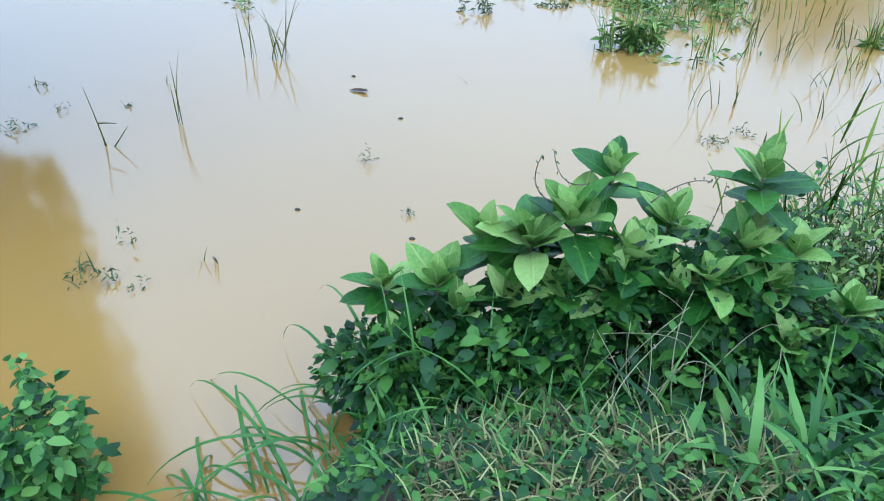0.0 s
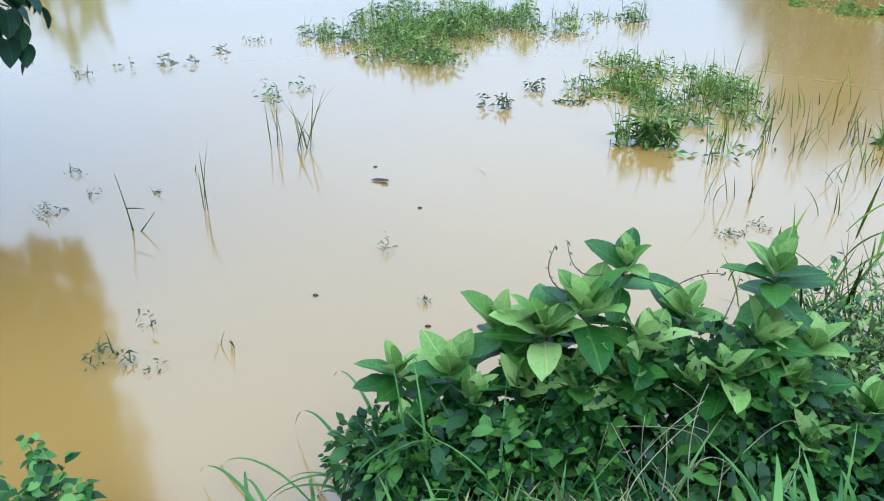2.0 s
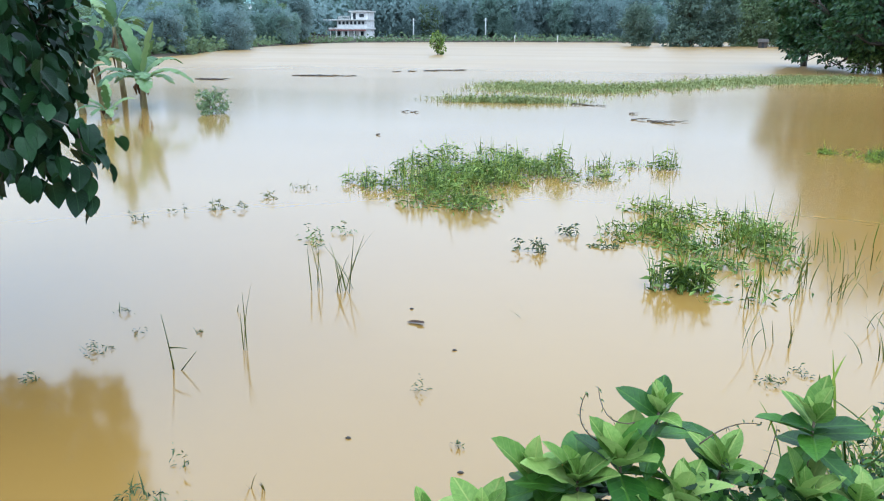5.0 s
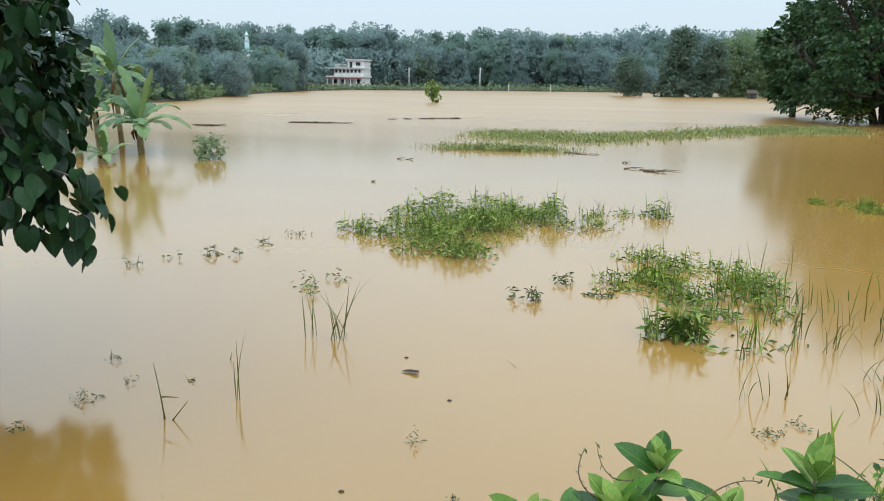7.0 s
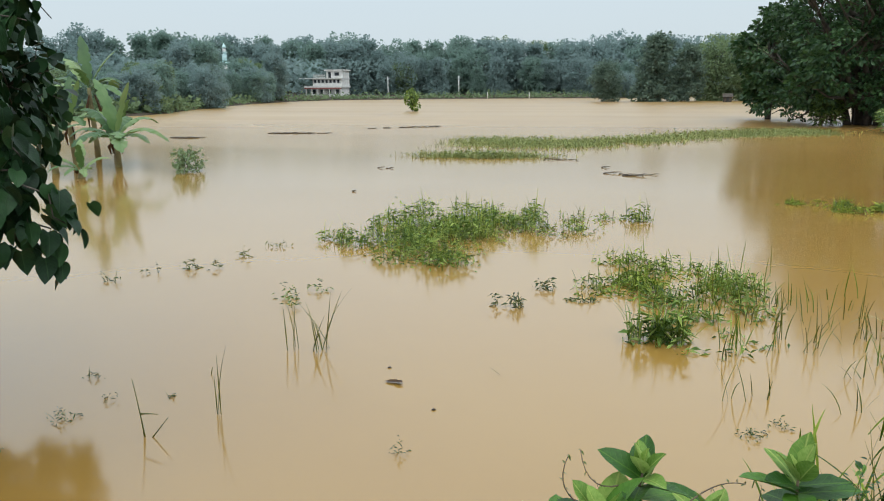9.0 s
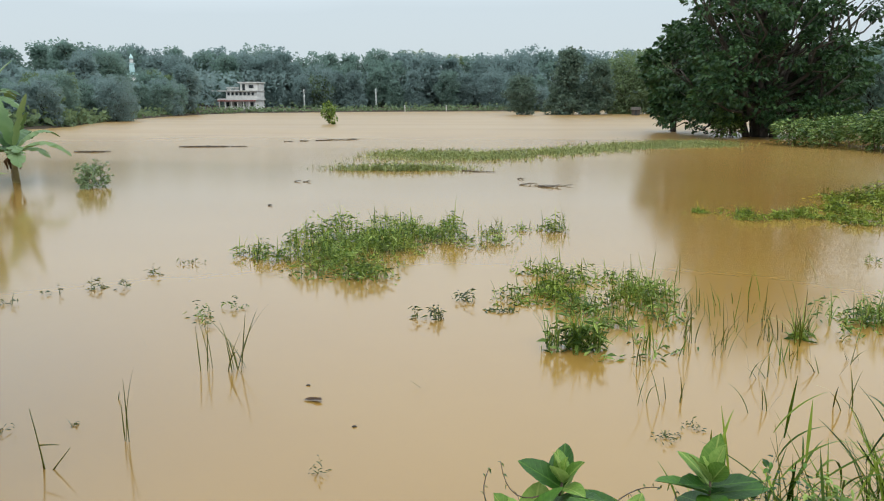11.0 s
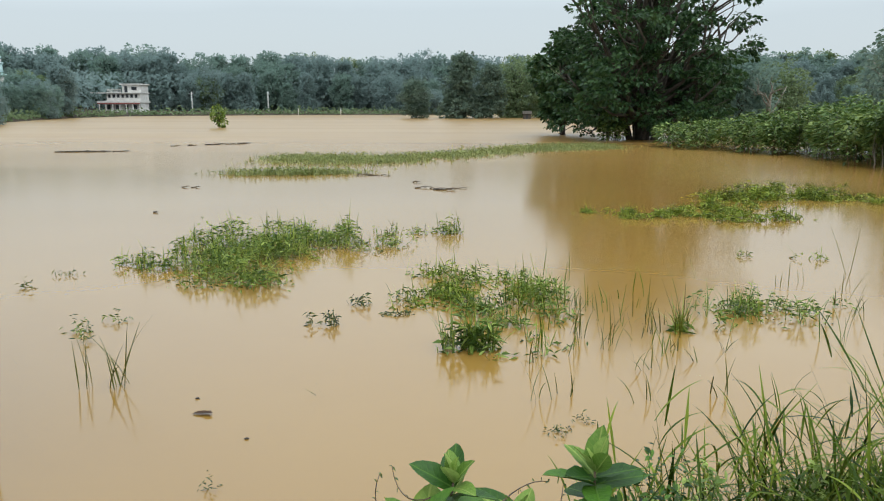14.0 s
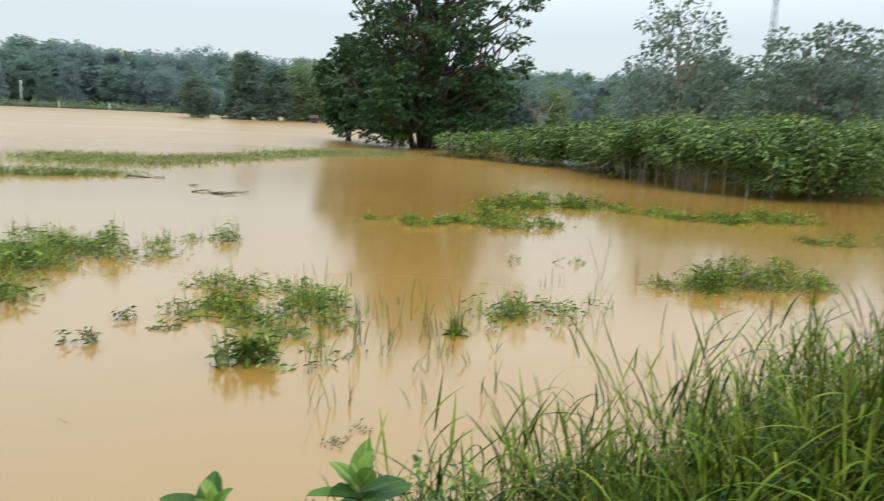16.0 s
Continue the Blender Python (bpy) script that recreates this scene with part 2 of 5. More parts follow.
M_POLE = rough_mat("concrete_pole", (0.42, 0.42, 0.40), (0.62, 0.62, 0.60), 2, 0.8, 0.2)
M_STEEL = rough_mat("galvanised_steel", (0.25, 0.26, 0.28), (0.42, 0.43, 0.45), 3, 0.5, 0.2)
M_BROWNLEAF = rough_mat("dead_leaf", (0.035, 0.018, 0.008), (0.10, 0.05, 0.018), 12, 1.0, 0.4)


# ---- mesh helpers ----
def part(name, me, material, parent=None, label="", m=None):
    """Links a mesh as one object, under a thing when one is given."""
    if material is not None and not me.materials:
        me.materials.append(material)
    ob = new(name, me)
    if parent is not None:
        ob.parent = parent
    if m is not None:
        ob.matrix_basis = m
    if label:
        ob["label"] = label
    if name in ("stems", "foliage", "blades", "side_blades", "shoots", "crown", "tuft"):
        ob["kind"] = "stuff"
    return ob


def thing(name, x, y, z, label, category, group="", kind="", turn=0.0, size=1.0):
    ob = new(name)
    ob.empty_display_size = 0.1
    ob.matrix_basis = Matrix.LocRotScale((x, y, z), Euler((0, 0, radians(turn))), (size, size, size))
    return tagged(ob, label, category, group, kind)


def mesh(name, verts, faces, smooth=True):
    me = bpy.data.meshes.new(name)
    me.from_pydata(verts, [], faces)
    if smooth:
        me.polygons.foreach_set("use_smooth", [True] * len(me.polygons))
    me.update()
    return me


def unit(a):
    return a / np.maximum(np.linalg.norm(a, axis=-1, keepdims=True), 1e-9)


def leaves(name, P, D, L, W, rng, droop=0.25, fold=0.25, twist=0.5, fine=False):
    """Many folded leaves in one mesh: base points P, directions D, lengths L, widths W."""
    P, D = np.asarray(P, float), unit(np.asarray(D, float))
    n = len(P)
    L, W = np.broadcast_to(L, n).astype(float), np.broadcast_to(W, n).astype(float)
    up = np.tile([0.0, 0.0, 1.0], (n, 1)) + rng.normal(0, twist, (n, 3))
    S = unit(np.cross(D, up))
    U = np.cross(S, D)
    if fine:
        prof = [(0, 0, 0), (0.28, 1, 0.42), (0.28, 0, 0), (0.28, -1, 0.42), (0.6, 1, 0.46), (0.6, 0, 0), (0.6, -1, 0.46), (1, 0, 0)]
        quads = [(0, 2, 1), (0, 3, 2), (1, 2, 5, 4), (2, 3, 6, 5), (4, 5, 7), (5, 6, 7)]
    else:
        prof = [(0, 0, 0), (0.45, 1, 0.5), (0.45, -1, 0.5), (1, 0, 0)]
        quads = [(0, 3, 1), (0, 2, 3)]
    k = len(prof)
    V = np.zeros((n, k, 3))
    for j, (s, side, w) in enumerate(prof):
        V[:, j] = P + D * (L * s)[:, None] + S * (side * w * W)[:, None] + U * (abs(side) * w * W * fold)[:, None]
        V[:, j, 2] -= droop * L * s * s
    faces = [tuple(i * k + q for q in f) for i in range(n) for f in quads]
    return mesh(name, V.reshape(-1, 3).tolist(), faces, fine)


def blades(name, P, az, L, W, a0, a1, seg=5, fold=0.0):
    """Many arching blades: base points, azimuth, length, width, first lean from upright and bend, in radians."""
    P = np.asarray(P, float)
    n = len(P)
    az, L, W, a0, a1 = [np.broadcast_to(v, n).astype(float) for v in (az, L, W, a0, a1)]
    H = np.stack([np.cos(az), np.sin(az), np.zeros(n)], 1)
    S = np.stack([-np.sin(az), np.cos(az), np.zeros(n)], 1)
    V = np.zeros((n, seg + 1, 2, 3))
    pos = P.copy()
    for j in range(seg + 1):
        s = j / seg
        w = W * 0.5 * (0.3 + 1.4 * s if s < 0.5 else 1.0) * (1 - max(0.0, s - 0.3) / 0.7) ** 0.8 + 0.0006
        V[:, j, 0], V[:, j, 1] = pos + S * w[:, None], pos - S * w[:, None]
        th = a0 + a1 * s
        pos = pos + (H * np.sin(th)[:, None] + np.array([0, 0, 1]) * np.cos(th)[:, None]) * (L / seg)[:, None]
    k = 2 * (seg + 1)
    faces = [(i * k + 2 * j, i * k + 2 * j + 1, i * k + 2 * j + 3, i * k + 2 * j + 2) for i in range(n) for j in range(seg)]
    return mesh(name, V.reshape(-1, 3).tolist(), faces)


def tubes(name, lines, sides=6):
    """Tapered tubes along lines of (point, radius), joined in one mesh."""
    verts, faces = [], []
    for line in lines:
        pts = [Vector(p) for p, _ in line]
        base = len(verts)
        for i, (p, r) in enumerate(line):
            d = (pts[min(i + 1, len(pts) - 1)] - pts[max(i - 1, 0)]).normalized()
            a = d.orthogonal().normalized() if abs(d.z) < 0.99 else Vector((1, 0, 0))
            if abs(d.z) >= 0.2:
                a = (Vector((1, 0, 0)) - d * d.x).normalized()
            b = d.cross(a)
            for q in range(sides):
                t = 2 * math.pi * q / sides
                verts.append(tuple(pts[i] + (a * math.cos(t) + b * math.sin(t)) * r))
        for i in range(len(line) - 1):
            for q in range(sides):
                u, v = base + i * sides + q, base + i * sides + (q + 1) % sides
                faces.append((u, v, v + sides, u + sides))
        faces.append(tuple(base + (len(line) - 1) * sides + q for q in range(sides)))
        faces.append(tuple(base + sides - 1 - q for q in range(sides)))
    return mesh(name, verts, faces)


def box(name, x0, y0, z0, x1, y1, z1, bevel=0.0):
    bm = bmesh.new()
    bmesh.ops.create_cube(bm, size=1)
    for v in bm.verts:
        v.co = ((x0 + x1) / 2 + v.co.x * (x1 - x0), (y0 + y1) / 2 + v.co.y * (y1 - y0), (z0 + z1) / 2 + v.co.z * (z1 - z0))
    if bevel:
        bmesh.ops.bevel(bm, geom=bm.edges[:], offset=bevel, segments=2, affect="EDGES")
    me = bpy.data.meshes.new(name)
    bm.to_mesh(me)
    bm.free()
    return me


def bent(p, q, rng, r0, r1, n=5, sway=0.1):
    """A wavering line from p to q, tapering from r0 to r1."""
    p, q = np.array(p, float), np.array(q, float)
    far = np.linalg.norm(q - p)
    out = []
    for i in range(n + 1):
        s = i / n
        w = rng.normal(0, sway * far * 0.3, 3) * math.sin(math.pi * s)
        out.append((tuple(p + (q - p) * s + w), r0 + (r1 - r0) * s))
    return out


def arc(p, q, sag, r0, r1, n=10):
    """A smooth hanging or rising line from p to q, bowed by sag."""
    p, q, sag = np.array(p, float), np.array(q, float), np.array(sag, float)
    return [(tuple(p + (q - p) * k / n + sag * 4 * (k / n) * (1 - k / n)), r0 + (r1 - r0) * k / n) for k in range(n + 1)]


def ball(rng, n):
    return unit(rng.normal(0, 1, (n, 3)))


# ---- the ground and the water ----
def shore(x):
    """Where the near bank meets the water."""
    return float(np.interp(x, [-40, -8, -2.6, -1.7, -1.2, -0.95, -0.6, 0.0, 0.9, 1.5, 2.4, 4, 8, 40], [-6, -1, 1.3, 1.25, 1.25, 1.75, 2.25, 2.5, 2.7, 2.85, 3.4, 4.1, 4.8, 6]))


def bank_z(x, y):
    d = shore(x) - y
    n = noise.noise((x * 1.7, y * 1.7, 0)) * 0.06
    return max(-0.7, min(0.55 * d, 0.42 + 0.18 * d, 1.1)) + n * (1 if d > 0 else 0.3)


def far_edge(a):
    """Distance of the far shore by azimuth from straight ahead, in degrees, positive to the right."""
    return float(np.interp(a, [-60, -40, -36, -33, -28, -24, -12, 0, 10, 18, 30, 50, 80], [60, 84, 92, 120, 175, 200, 214, 212, 300, 330, 330, 300, 200]))


def ground():
    verts, faces = [], []
    radii = [0, 0.3, 0.6, 0.9, 1.2, 1.5, 1.8, 2.1, 2.4, 2.8, 3.2, 3.7, 4.3, 5, 6, 8, 12, 20, 35, 55, 75, 90, 105, 120, 140, 160, 180, 195, 202, 208, 212, 216, 222, 230, 245, 265, 290, 310, 330, 345, 370, 420, 600, 1500, 4000]
    turns = 180
    for r in radii:
        for i in range(turns):
            a = 2 * math.pi * i / turns
            x, y = r * math.sin(a), r * math.cos(a)
            z = bank_z(x, y) if r < 60 else -0.7
            deg = math.degrees(math.atan2(x, y))
            if r > 50:
                past = r - far_edge(deg) if abs(deg) < 80 else r - 60
                z = max(-0.7, min(0.35 + 0.02 * past, 0.12 * past, 7.0))
            verts.append((x, y, z))
    for j in range(len(radii) - 1):
        for i in range(turns):
            k = (i + 1) % turns
            faces.append((j * turns + i, j * turns + k, (j + 1) * turns + k, (j + 1) * turns + i))
    me = mesh("ground", verts, faces)
    tagged(part("ground", me, M_SOIL), "dark wet soil of the bank and the fields", "ground", kind="structure")


ground()
wv = [(math.sin(i * math.pi / 48) * 3500, math.cos(i * math.pi / 48) * 3500, 0) for i in range(96)]
tagged(part("water", mesh("water", wv, [tuple(range(95, -1, -1))], False), M_WATER), "calm muddy ochre flood water reflecting the grey sky", "water", kind="structure")


# ---- trees ----
def tree_meshes(name, seed, h, spread, trunk_h, n_leaf, leaf, lobes=14, r0=0.3, flat=0.55, bare=0.0, low=0.0, shape="round", gaps=0.0, clear=-1.0, lobe=1.0, spray=1.0):
    """Trunk-and-limb mesh and crown mesh of a tree h high, standing at the origin."""
    rng = np.random.default_rng(seed)
    lines = [bent((0, 0, -0.8), (rng.normal(0, 0.02) * h, rng.normal(0, 0.02) * h, h * 0.62), rng, r0, r0 * 0.35, 6, 0.08)]
    cen, rad = [], []
    for i in range(lobes):
        f = (i + 0.5) / lobes
        z = trunk_h + (h - trunk_h) * (low + (0.97 - low) * f)
        g = (z - trunk_h) / (h - trunk_h)
        if shape == "round":
            w = spread * math.sqrt(max(0.05, 1 - (1.7 * g - 0.75) ** 2))
        elif shape == "tall":
            w = spread * (1.0 - 0.75 * g)
        else:
            w = spread * (0.35 + 0.65 * math.sin(math.pi * min(1, g * 0.85 + 0.1)))
        a = i * 2.399 + rng.normal(0, 0.3)
        d = w * (0.35 + 0.6 * rng.random())
        c = np.array([math.cos(a) * d, math.sin(a) * d, z - 0.08 * h])
        cen.append(c)
        rad.append(lobe * spread * (0.24 + 0.2 * rng.random()) * (1.1 - 0.35 * g))
        start = (0, 0, max(trunk_h * 0.7, c[2] - d * 0.8 - 0.1 * h))
        limb = bent(start, tuple(c), rng, r0 * 0.38, r0 * 0.07, 5, 0.25)
        lines.append(limb)
        for _ in range(3):
            lines.append(bent(limb[3][0], tuple(c + ball(rng, 1)[0] * rad[-1] * 0.9), rng, r0 * 0.13, r0 * 0.03, 3, 0.3))
    wood = tubes(name + "_wood", lines, 7)
    share = np.array(rad) ** 2
    share = share / share.sum()
    P, D = [], []
    for c, r, s in zip(cen, rad, share):
        k = int(n_leaf * s)
        u = ball(rng, k)
        # smaller sprays inside each lobe give an uneven edge
        sub = ball(rng, 9) * np.array([1, 1, flat + 0.2])
        full = max(3, int(9 - 6 * gaps * max(0.0, (c[2] / h - 0.3) / 0.6)))
        k = int(k * (0.35 + 0.65 * full / 9))
        u = u[:k]
        pick = sub[rng.integers(0, full, k)]
        p = c + pick * r * 0.75 + u * r * spray * (0.22 + 0.3 * rng.random((k, 1))) * np.array([1, 1, flat])
        P.append(p)
        D.append(u * 0.8 + pick * 0.6 + np.array([0, 0, -0.15]))
    P, D = np.concatenate(P), np.concatenate(D)
    keep = P[:, 2] > clear + 0.8 * np.sin(P[:, 0] * 1.3) * np.cos(P[:, 1] * 1.1)
    P, D = P[keep], D[keep]
    if bare:
        keep = rng.random(len(P)) > bare
        P, D = P[keep], D[keep]
    size = leaf * (0.6 + 0.8 * rng.random(len(P)))
    crown = leaves(name + "_crown", P, D, size, size * 0.8, rng, 0.15, 0.2, 0.7)
    return wood, crown


def tree(name, x, y, z, wood, crown, label, group="", turn=0.0, size=1.0, bark=None, leaf=None):
    t = thing(name, x, y, z, label, "tree", group, turn=turn, size=size)
    part("trunk", wood, bark or M_BARK, t)
    part("crown", crown, leaf or M_FAR1, t)
    return t


# big dark tree standing in the flood
wood, crown = tree_meshes("big_tree", 11, 17.5, 7.9, 1.8, 44000, 0.27, 88, 0.62, 0.42, low=0.05, gaps=1.0, clear=0.6, lobe=0.80, spray=0.66)
tree("flooded_tree", 14.0, 57.0, 0, wood, crown, "large dense dark-green tree standing in the flood water", leaf=M_BIGTREE)
rngt = np.random.default_rng(5)
lines = [bent((0.9 * math.cos(a), 0.9 * math.sin(a), -0.5), (2.0 * math.cos(a), 2.0 * math.sin(a), 4.5 + k % 3), rngt, 0.28, 0.12, 5, 0.12) for k, a in enumerate((0.3, 1.9, 3.3, 4.6, 5.5))]
part("trunk", tubes("side_trunks", lines, 7), M_BARK, bpy.data.objects["flooded_tree"])

wood, crown = tree_meshes("mid_tree", 12, 9.5, 3.4, 1.4, 9000, 0.34, 20, 0.28, 0.6, low=0.05, clear=1.2)
tree("flooded_tree", 9.2, 66.0, 0, wood, crown, "smaller dark tree in the water beside the large tree", leaf=M_BIGTREE)
tree("flooded_tree", 20.5, 63.0, 0, wood, crown, "low dark tree leaning out behind the thicket", turn=120, size=0.72, leaf=M_BIGTREE)

# far woods: five tree kinds, repeated
KINDS = []
for k, (spread, th, shape, bare) in enumerate([(6.6, 2.0, "round", 0), (6.0, 3.0, "dome", 0), (5.2, 1.5, "tall", 0), (7.4, 2.2, "dome", 0), (4.8, 3.5, "round", 0.1)]):
    KINDS.append(tree_meshes("wood_tree", 30 + k, 16.0, spread, th, 9000, 0.56, 40 + 4 * k, 0.26, 0.8, bare, shape=shape))


def shared(me, material):
    c = me.copy()
    c.materials.clear()
    c.materials.append(material)
    return c


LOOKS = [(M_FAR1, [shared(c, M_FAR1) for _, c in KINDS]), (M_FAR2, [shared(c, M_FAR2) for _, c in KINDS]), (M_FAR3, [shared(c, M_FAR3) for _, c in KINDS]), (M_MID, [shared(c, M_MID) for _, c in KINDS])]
for w_, c_ in KINDS:
    w_.materials.append(M_BARK)

rngw = np.random.default_rng(77)
for row in range(4):
    a = -52.0
    while a < 62:
        d = far_edge(a) + (6, 32, 44, 60)[row] + rngw.uniform(-6, 9)
        step = math.degrees((5.8, 8.0, 7.5, 5.6)[row] / d) * rngw.uniform(0.45, 1.5)
        a += step
        # front rows are left out where they would hide the house from the camera
        x, y = d * math.sin(radians(a)), d * math.cos(radians(a))
        if row == 0 and a < -3:
            continue
        if row == 1 and -30.0 < a < -21.0:
            continue
        if abs(a + 24.6) < 2.7 and d < 228:
            continue
        rise = (0.42, 0.66, 0.86, 1.0)[row]
        h = (2.6 + 0.0625 * d) * rise * rngw.uniform(*((0.92, 1.06) if row == 3 else (0.8, 1.12))) * (1 + 0.10 * noise.noise((a * 0.35, row * 3.1, 0)))
        if abs(a + 31.6) < 1.3 and d < 245:
            h = min(h, 1.6 + 0.028 * d)
        if row == 3 and rngw.random() < 0.04:
            h *= 1.12
        k = int(rngw.integers(0, 5))
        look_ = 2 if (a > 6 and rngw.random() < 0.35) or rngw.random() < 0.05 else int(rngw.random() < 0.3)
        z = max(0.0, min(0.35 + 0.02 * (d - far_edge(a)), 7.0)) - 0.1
        tree("wood_tree", x, y, z, KINDS[k][0], LOOKS[look_][1][k], "tall broadleaf tree of the far woods, leaves paled for haze", "trees of the far woods", float(rngw.uniform(0, 360)), h / 16.0)

# lower trees crowd the near shore beside the house
for i in range(46):
    a = rngw.uniform(-44, -27.8)
    d = far_edge(a) + 4 + 50 * (i / 46) ** 1.3
    h = (1.7 + 0.046 * d) * rngw.uniform(0.65, 1.05)
    k = int(rngw.integers(0, 4))
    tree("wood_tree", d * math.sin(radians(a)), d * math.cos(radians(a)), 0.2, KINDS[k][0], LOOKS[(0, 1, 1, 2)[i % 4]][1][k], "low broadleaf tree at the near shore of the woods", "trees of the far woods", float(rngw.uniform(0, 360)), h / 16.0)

# the deep mass of the woods behind the separate trees
t = thing("far_woods", 0, 0, 0, "unbroken mass of the woods behind, leaves paled for haze", "woods", kind="stuff")
P = []
while len(P) < 34000:
    a = rngw.uniform(-54, 64)
    e = far_edge(a)
    d = e + rngw.uniform(36, 80)
    h = (2.6 + 0.060 * d) * (0.70 + 0.10 * noise.noise((a * 0.8, 9.0, 0)))
    if abs(a + 31.6) < 1.4 and d < 245:
        h = 2.0 + 0.028 * d
    P.append((d * math.sin(radians(a)), d * math.cos(radians(a)), h * rngw.random() ** 0.6))
for _ in range(7500):
    a, d = rngw.uniform(-36, -23), rngw.uniform(256, 285)
    P.append((d * math.sin(radians(a)), d * math.cos(radians(a)), (3 + 0.062 * d) * rngw.random() ** 0.6 * (0.9 + 0.15 * noise.noise((a * 0.9, 2.0, 0)))))
P = np.array(P)
L = rngw.uniform(0.9, 1.7, len(P))
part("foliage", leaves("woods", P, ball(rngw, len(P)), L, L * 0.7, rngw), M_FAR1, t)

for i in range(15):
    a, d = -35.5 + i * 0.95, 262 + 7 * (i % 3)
    tree("wood_tree", d * math.sin(radians(a)), d * math.cos(radians(a)), 3.0, KINDS[i % 5][0], LOOKS[i % 2][1][i % 5], "tall broadleaf tree of the far woods, leaves paled for haze", "trees of the far woods", i * 77.0, (17.0 + 2.5 * math.sin(i * 2.1)) / 16.0)

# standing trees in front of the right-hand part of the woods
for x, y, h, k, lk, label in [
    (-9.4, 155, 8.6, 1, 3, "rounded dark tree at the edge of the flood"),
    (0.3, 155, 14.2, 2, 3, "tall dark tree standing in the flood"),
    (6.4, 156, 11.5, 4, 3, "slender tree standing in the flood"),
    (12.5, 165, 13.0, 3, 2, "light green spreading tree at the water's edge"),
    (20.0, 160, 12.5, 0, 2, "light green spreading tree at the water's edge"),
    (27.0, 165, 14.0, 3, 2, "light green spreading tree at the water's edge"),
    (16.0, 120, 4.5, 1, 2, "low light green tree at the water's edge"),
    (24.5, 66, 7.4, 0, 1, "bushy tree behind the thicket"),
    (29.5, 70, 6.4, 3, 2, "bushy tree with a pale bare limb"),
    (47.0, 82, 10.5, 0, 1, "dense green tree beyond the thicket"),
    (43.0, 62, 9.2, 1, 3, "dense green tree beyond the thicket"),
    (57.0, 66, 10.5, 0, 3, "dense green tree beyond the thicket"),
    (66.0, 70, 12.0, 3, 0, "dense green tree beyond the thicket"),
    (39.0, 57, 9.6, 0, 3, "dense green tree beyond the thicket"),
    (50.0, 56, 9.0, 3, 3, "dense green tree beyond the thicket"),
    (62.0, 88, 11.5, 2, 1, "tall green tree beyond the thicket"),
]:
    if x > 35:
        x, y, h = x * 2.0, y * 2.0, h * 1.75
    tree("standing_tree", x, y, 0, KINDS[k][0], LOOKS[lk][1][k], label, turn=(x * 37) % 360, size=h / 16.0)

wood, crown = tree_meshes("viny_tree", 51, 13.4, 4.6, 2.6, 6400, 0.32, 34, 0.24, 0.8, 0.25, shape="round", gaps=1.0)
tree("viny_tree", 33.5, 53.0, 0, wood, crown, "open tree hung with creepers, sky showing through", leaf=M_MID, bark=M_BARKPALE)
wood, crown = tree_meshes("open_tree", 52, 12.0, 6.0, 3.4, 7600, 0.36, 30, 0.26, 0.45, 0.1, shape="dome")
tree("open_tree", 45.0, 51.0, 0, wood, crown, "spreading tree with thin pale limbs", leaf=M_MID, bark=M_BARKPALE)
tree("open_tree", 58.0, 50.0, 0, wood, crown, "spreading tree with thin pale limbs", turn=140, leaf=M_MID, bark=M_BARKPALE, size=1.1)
rngt = np.random.default_rng(8)
bare = thing("bare_tree", 24.4, 60.0, 0, "pale leafless tree at the water's edge", "tree")
lines = [bent((0, 0, -0.5), (0.3, 0, 3.6), rngt, 0.16, 0.09, 5, 0.1)]
for k in range(7):
    a = k * 0.9
    lines.append(bent((0.2, 0, 1.6 + 0.3 * k), (1.5 * math.cos(a), 1.5 * math.sin(a), 4.0 + 0.4 * (k % 3)), rngt, 0.07, 0.02, 5, 0.25))
part("trunk", tubes("bare_wood", lines, 6), M_BARKPALE, bare)

# small tree alone in the water, and the bush by the bananas
wood, crown = tree_meshes("lone_tree", 61, 2.7, 1.1, 0.7, 900, 0.22, 12, 0.06, 0.8, shape="round")
tree("lone_sapling", -28.2, 86.3, 0, wood, crown, "small leafy sapling alone in the flood water", leaf=M_WEED)
wood, crown = tree_meshes("drowned_bush", 62, 0.85, 0.55, 0.12, 500, 0.11, 9, 0.02, 0.8, shape="round")
tree("drowned_bush", -14.4, 20.4, 0, wood, crown, "half-drowned green bush beside the bananas", leaf=M_FAR3)

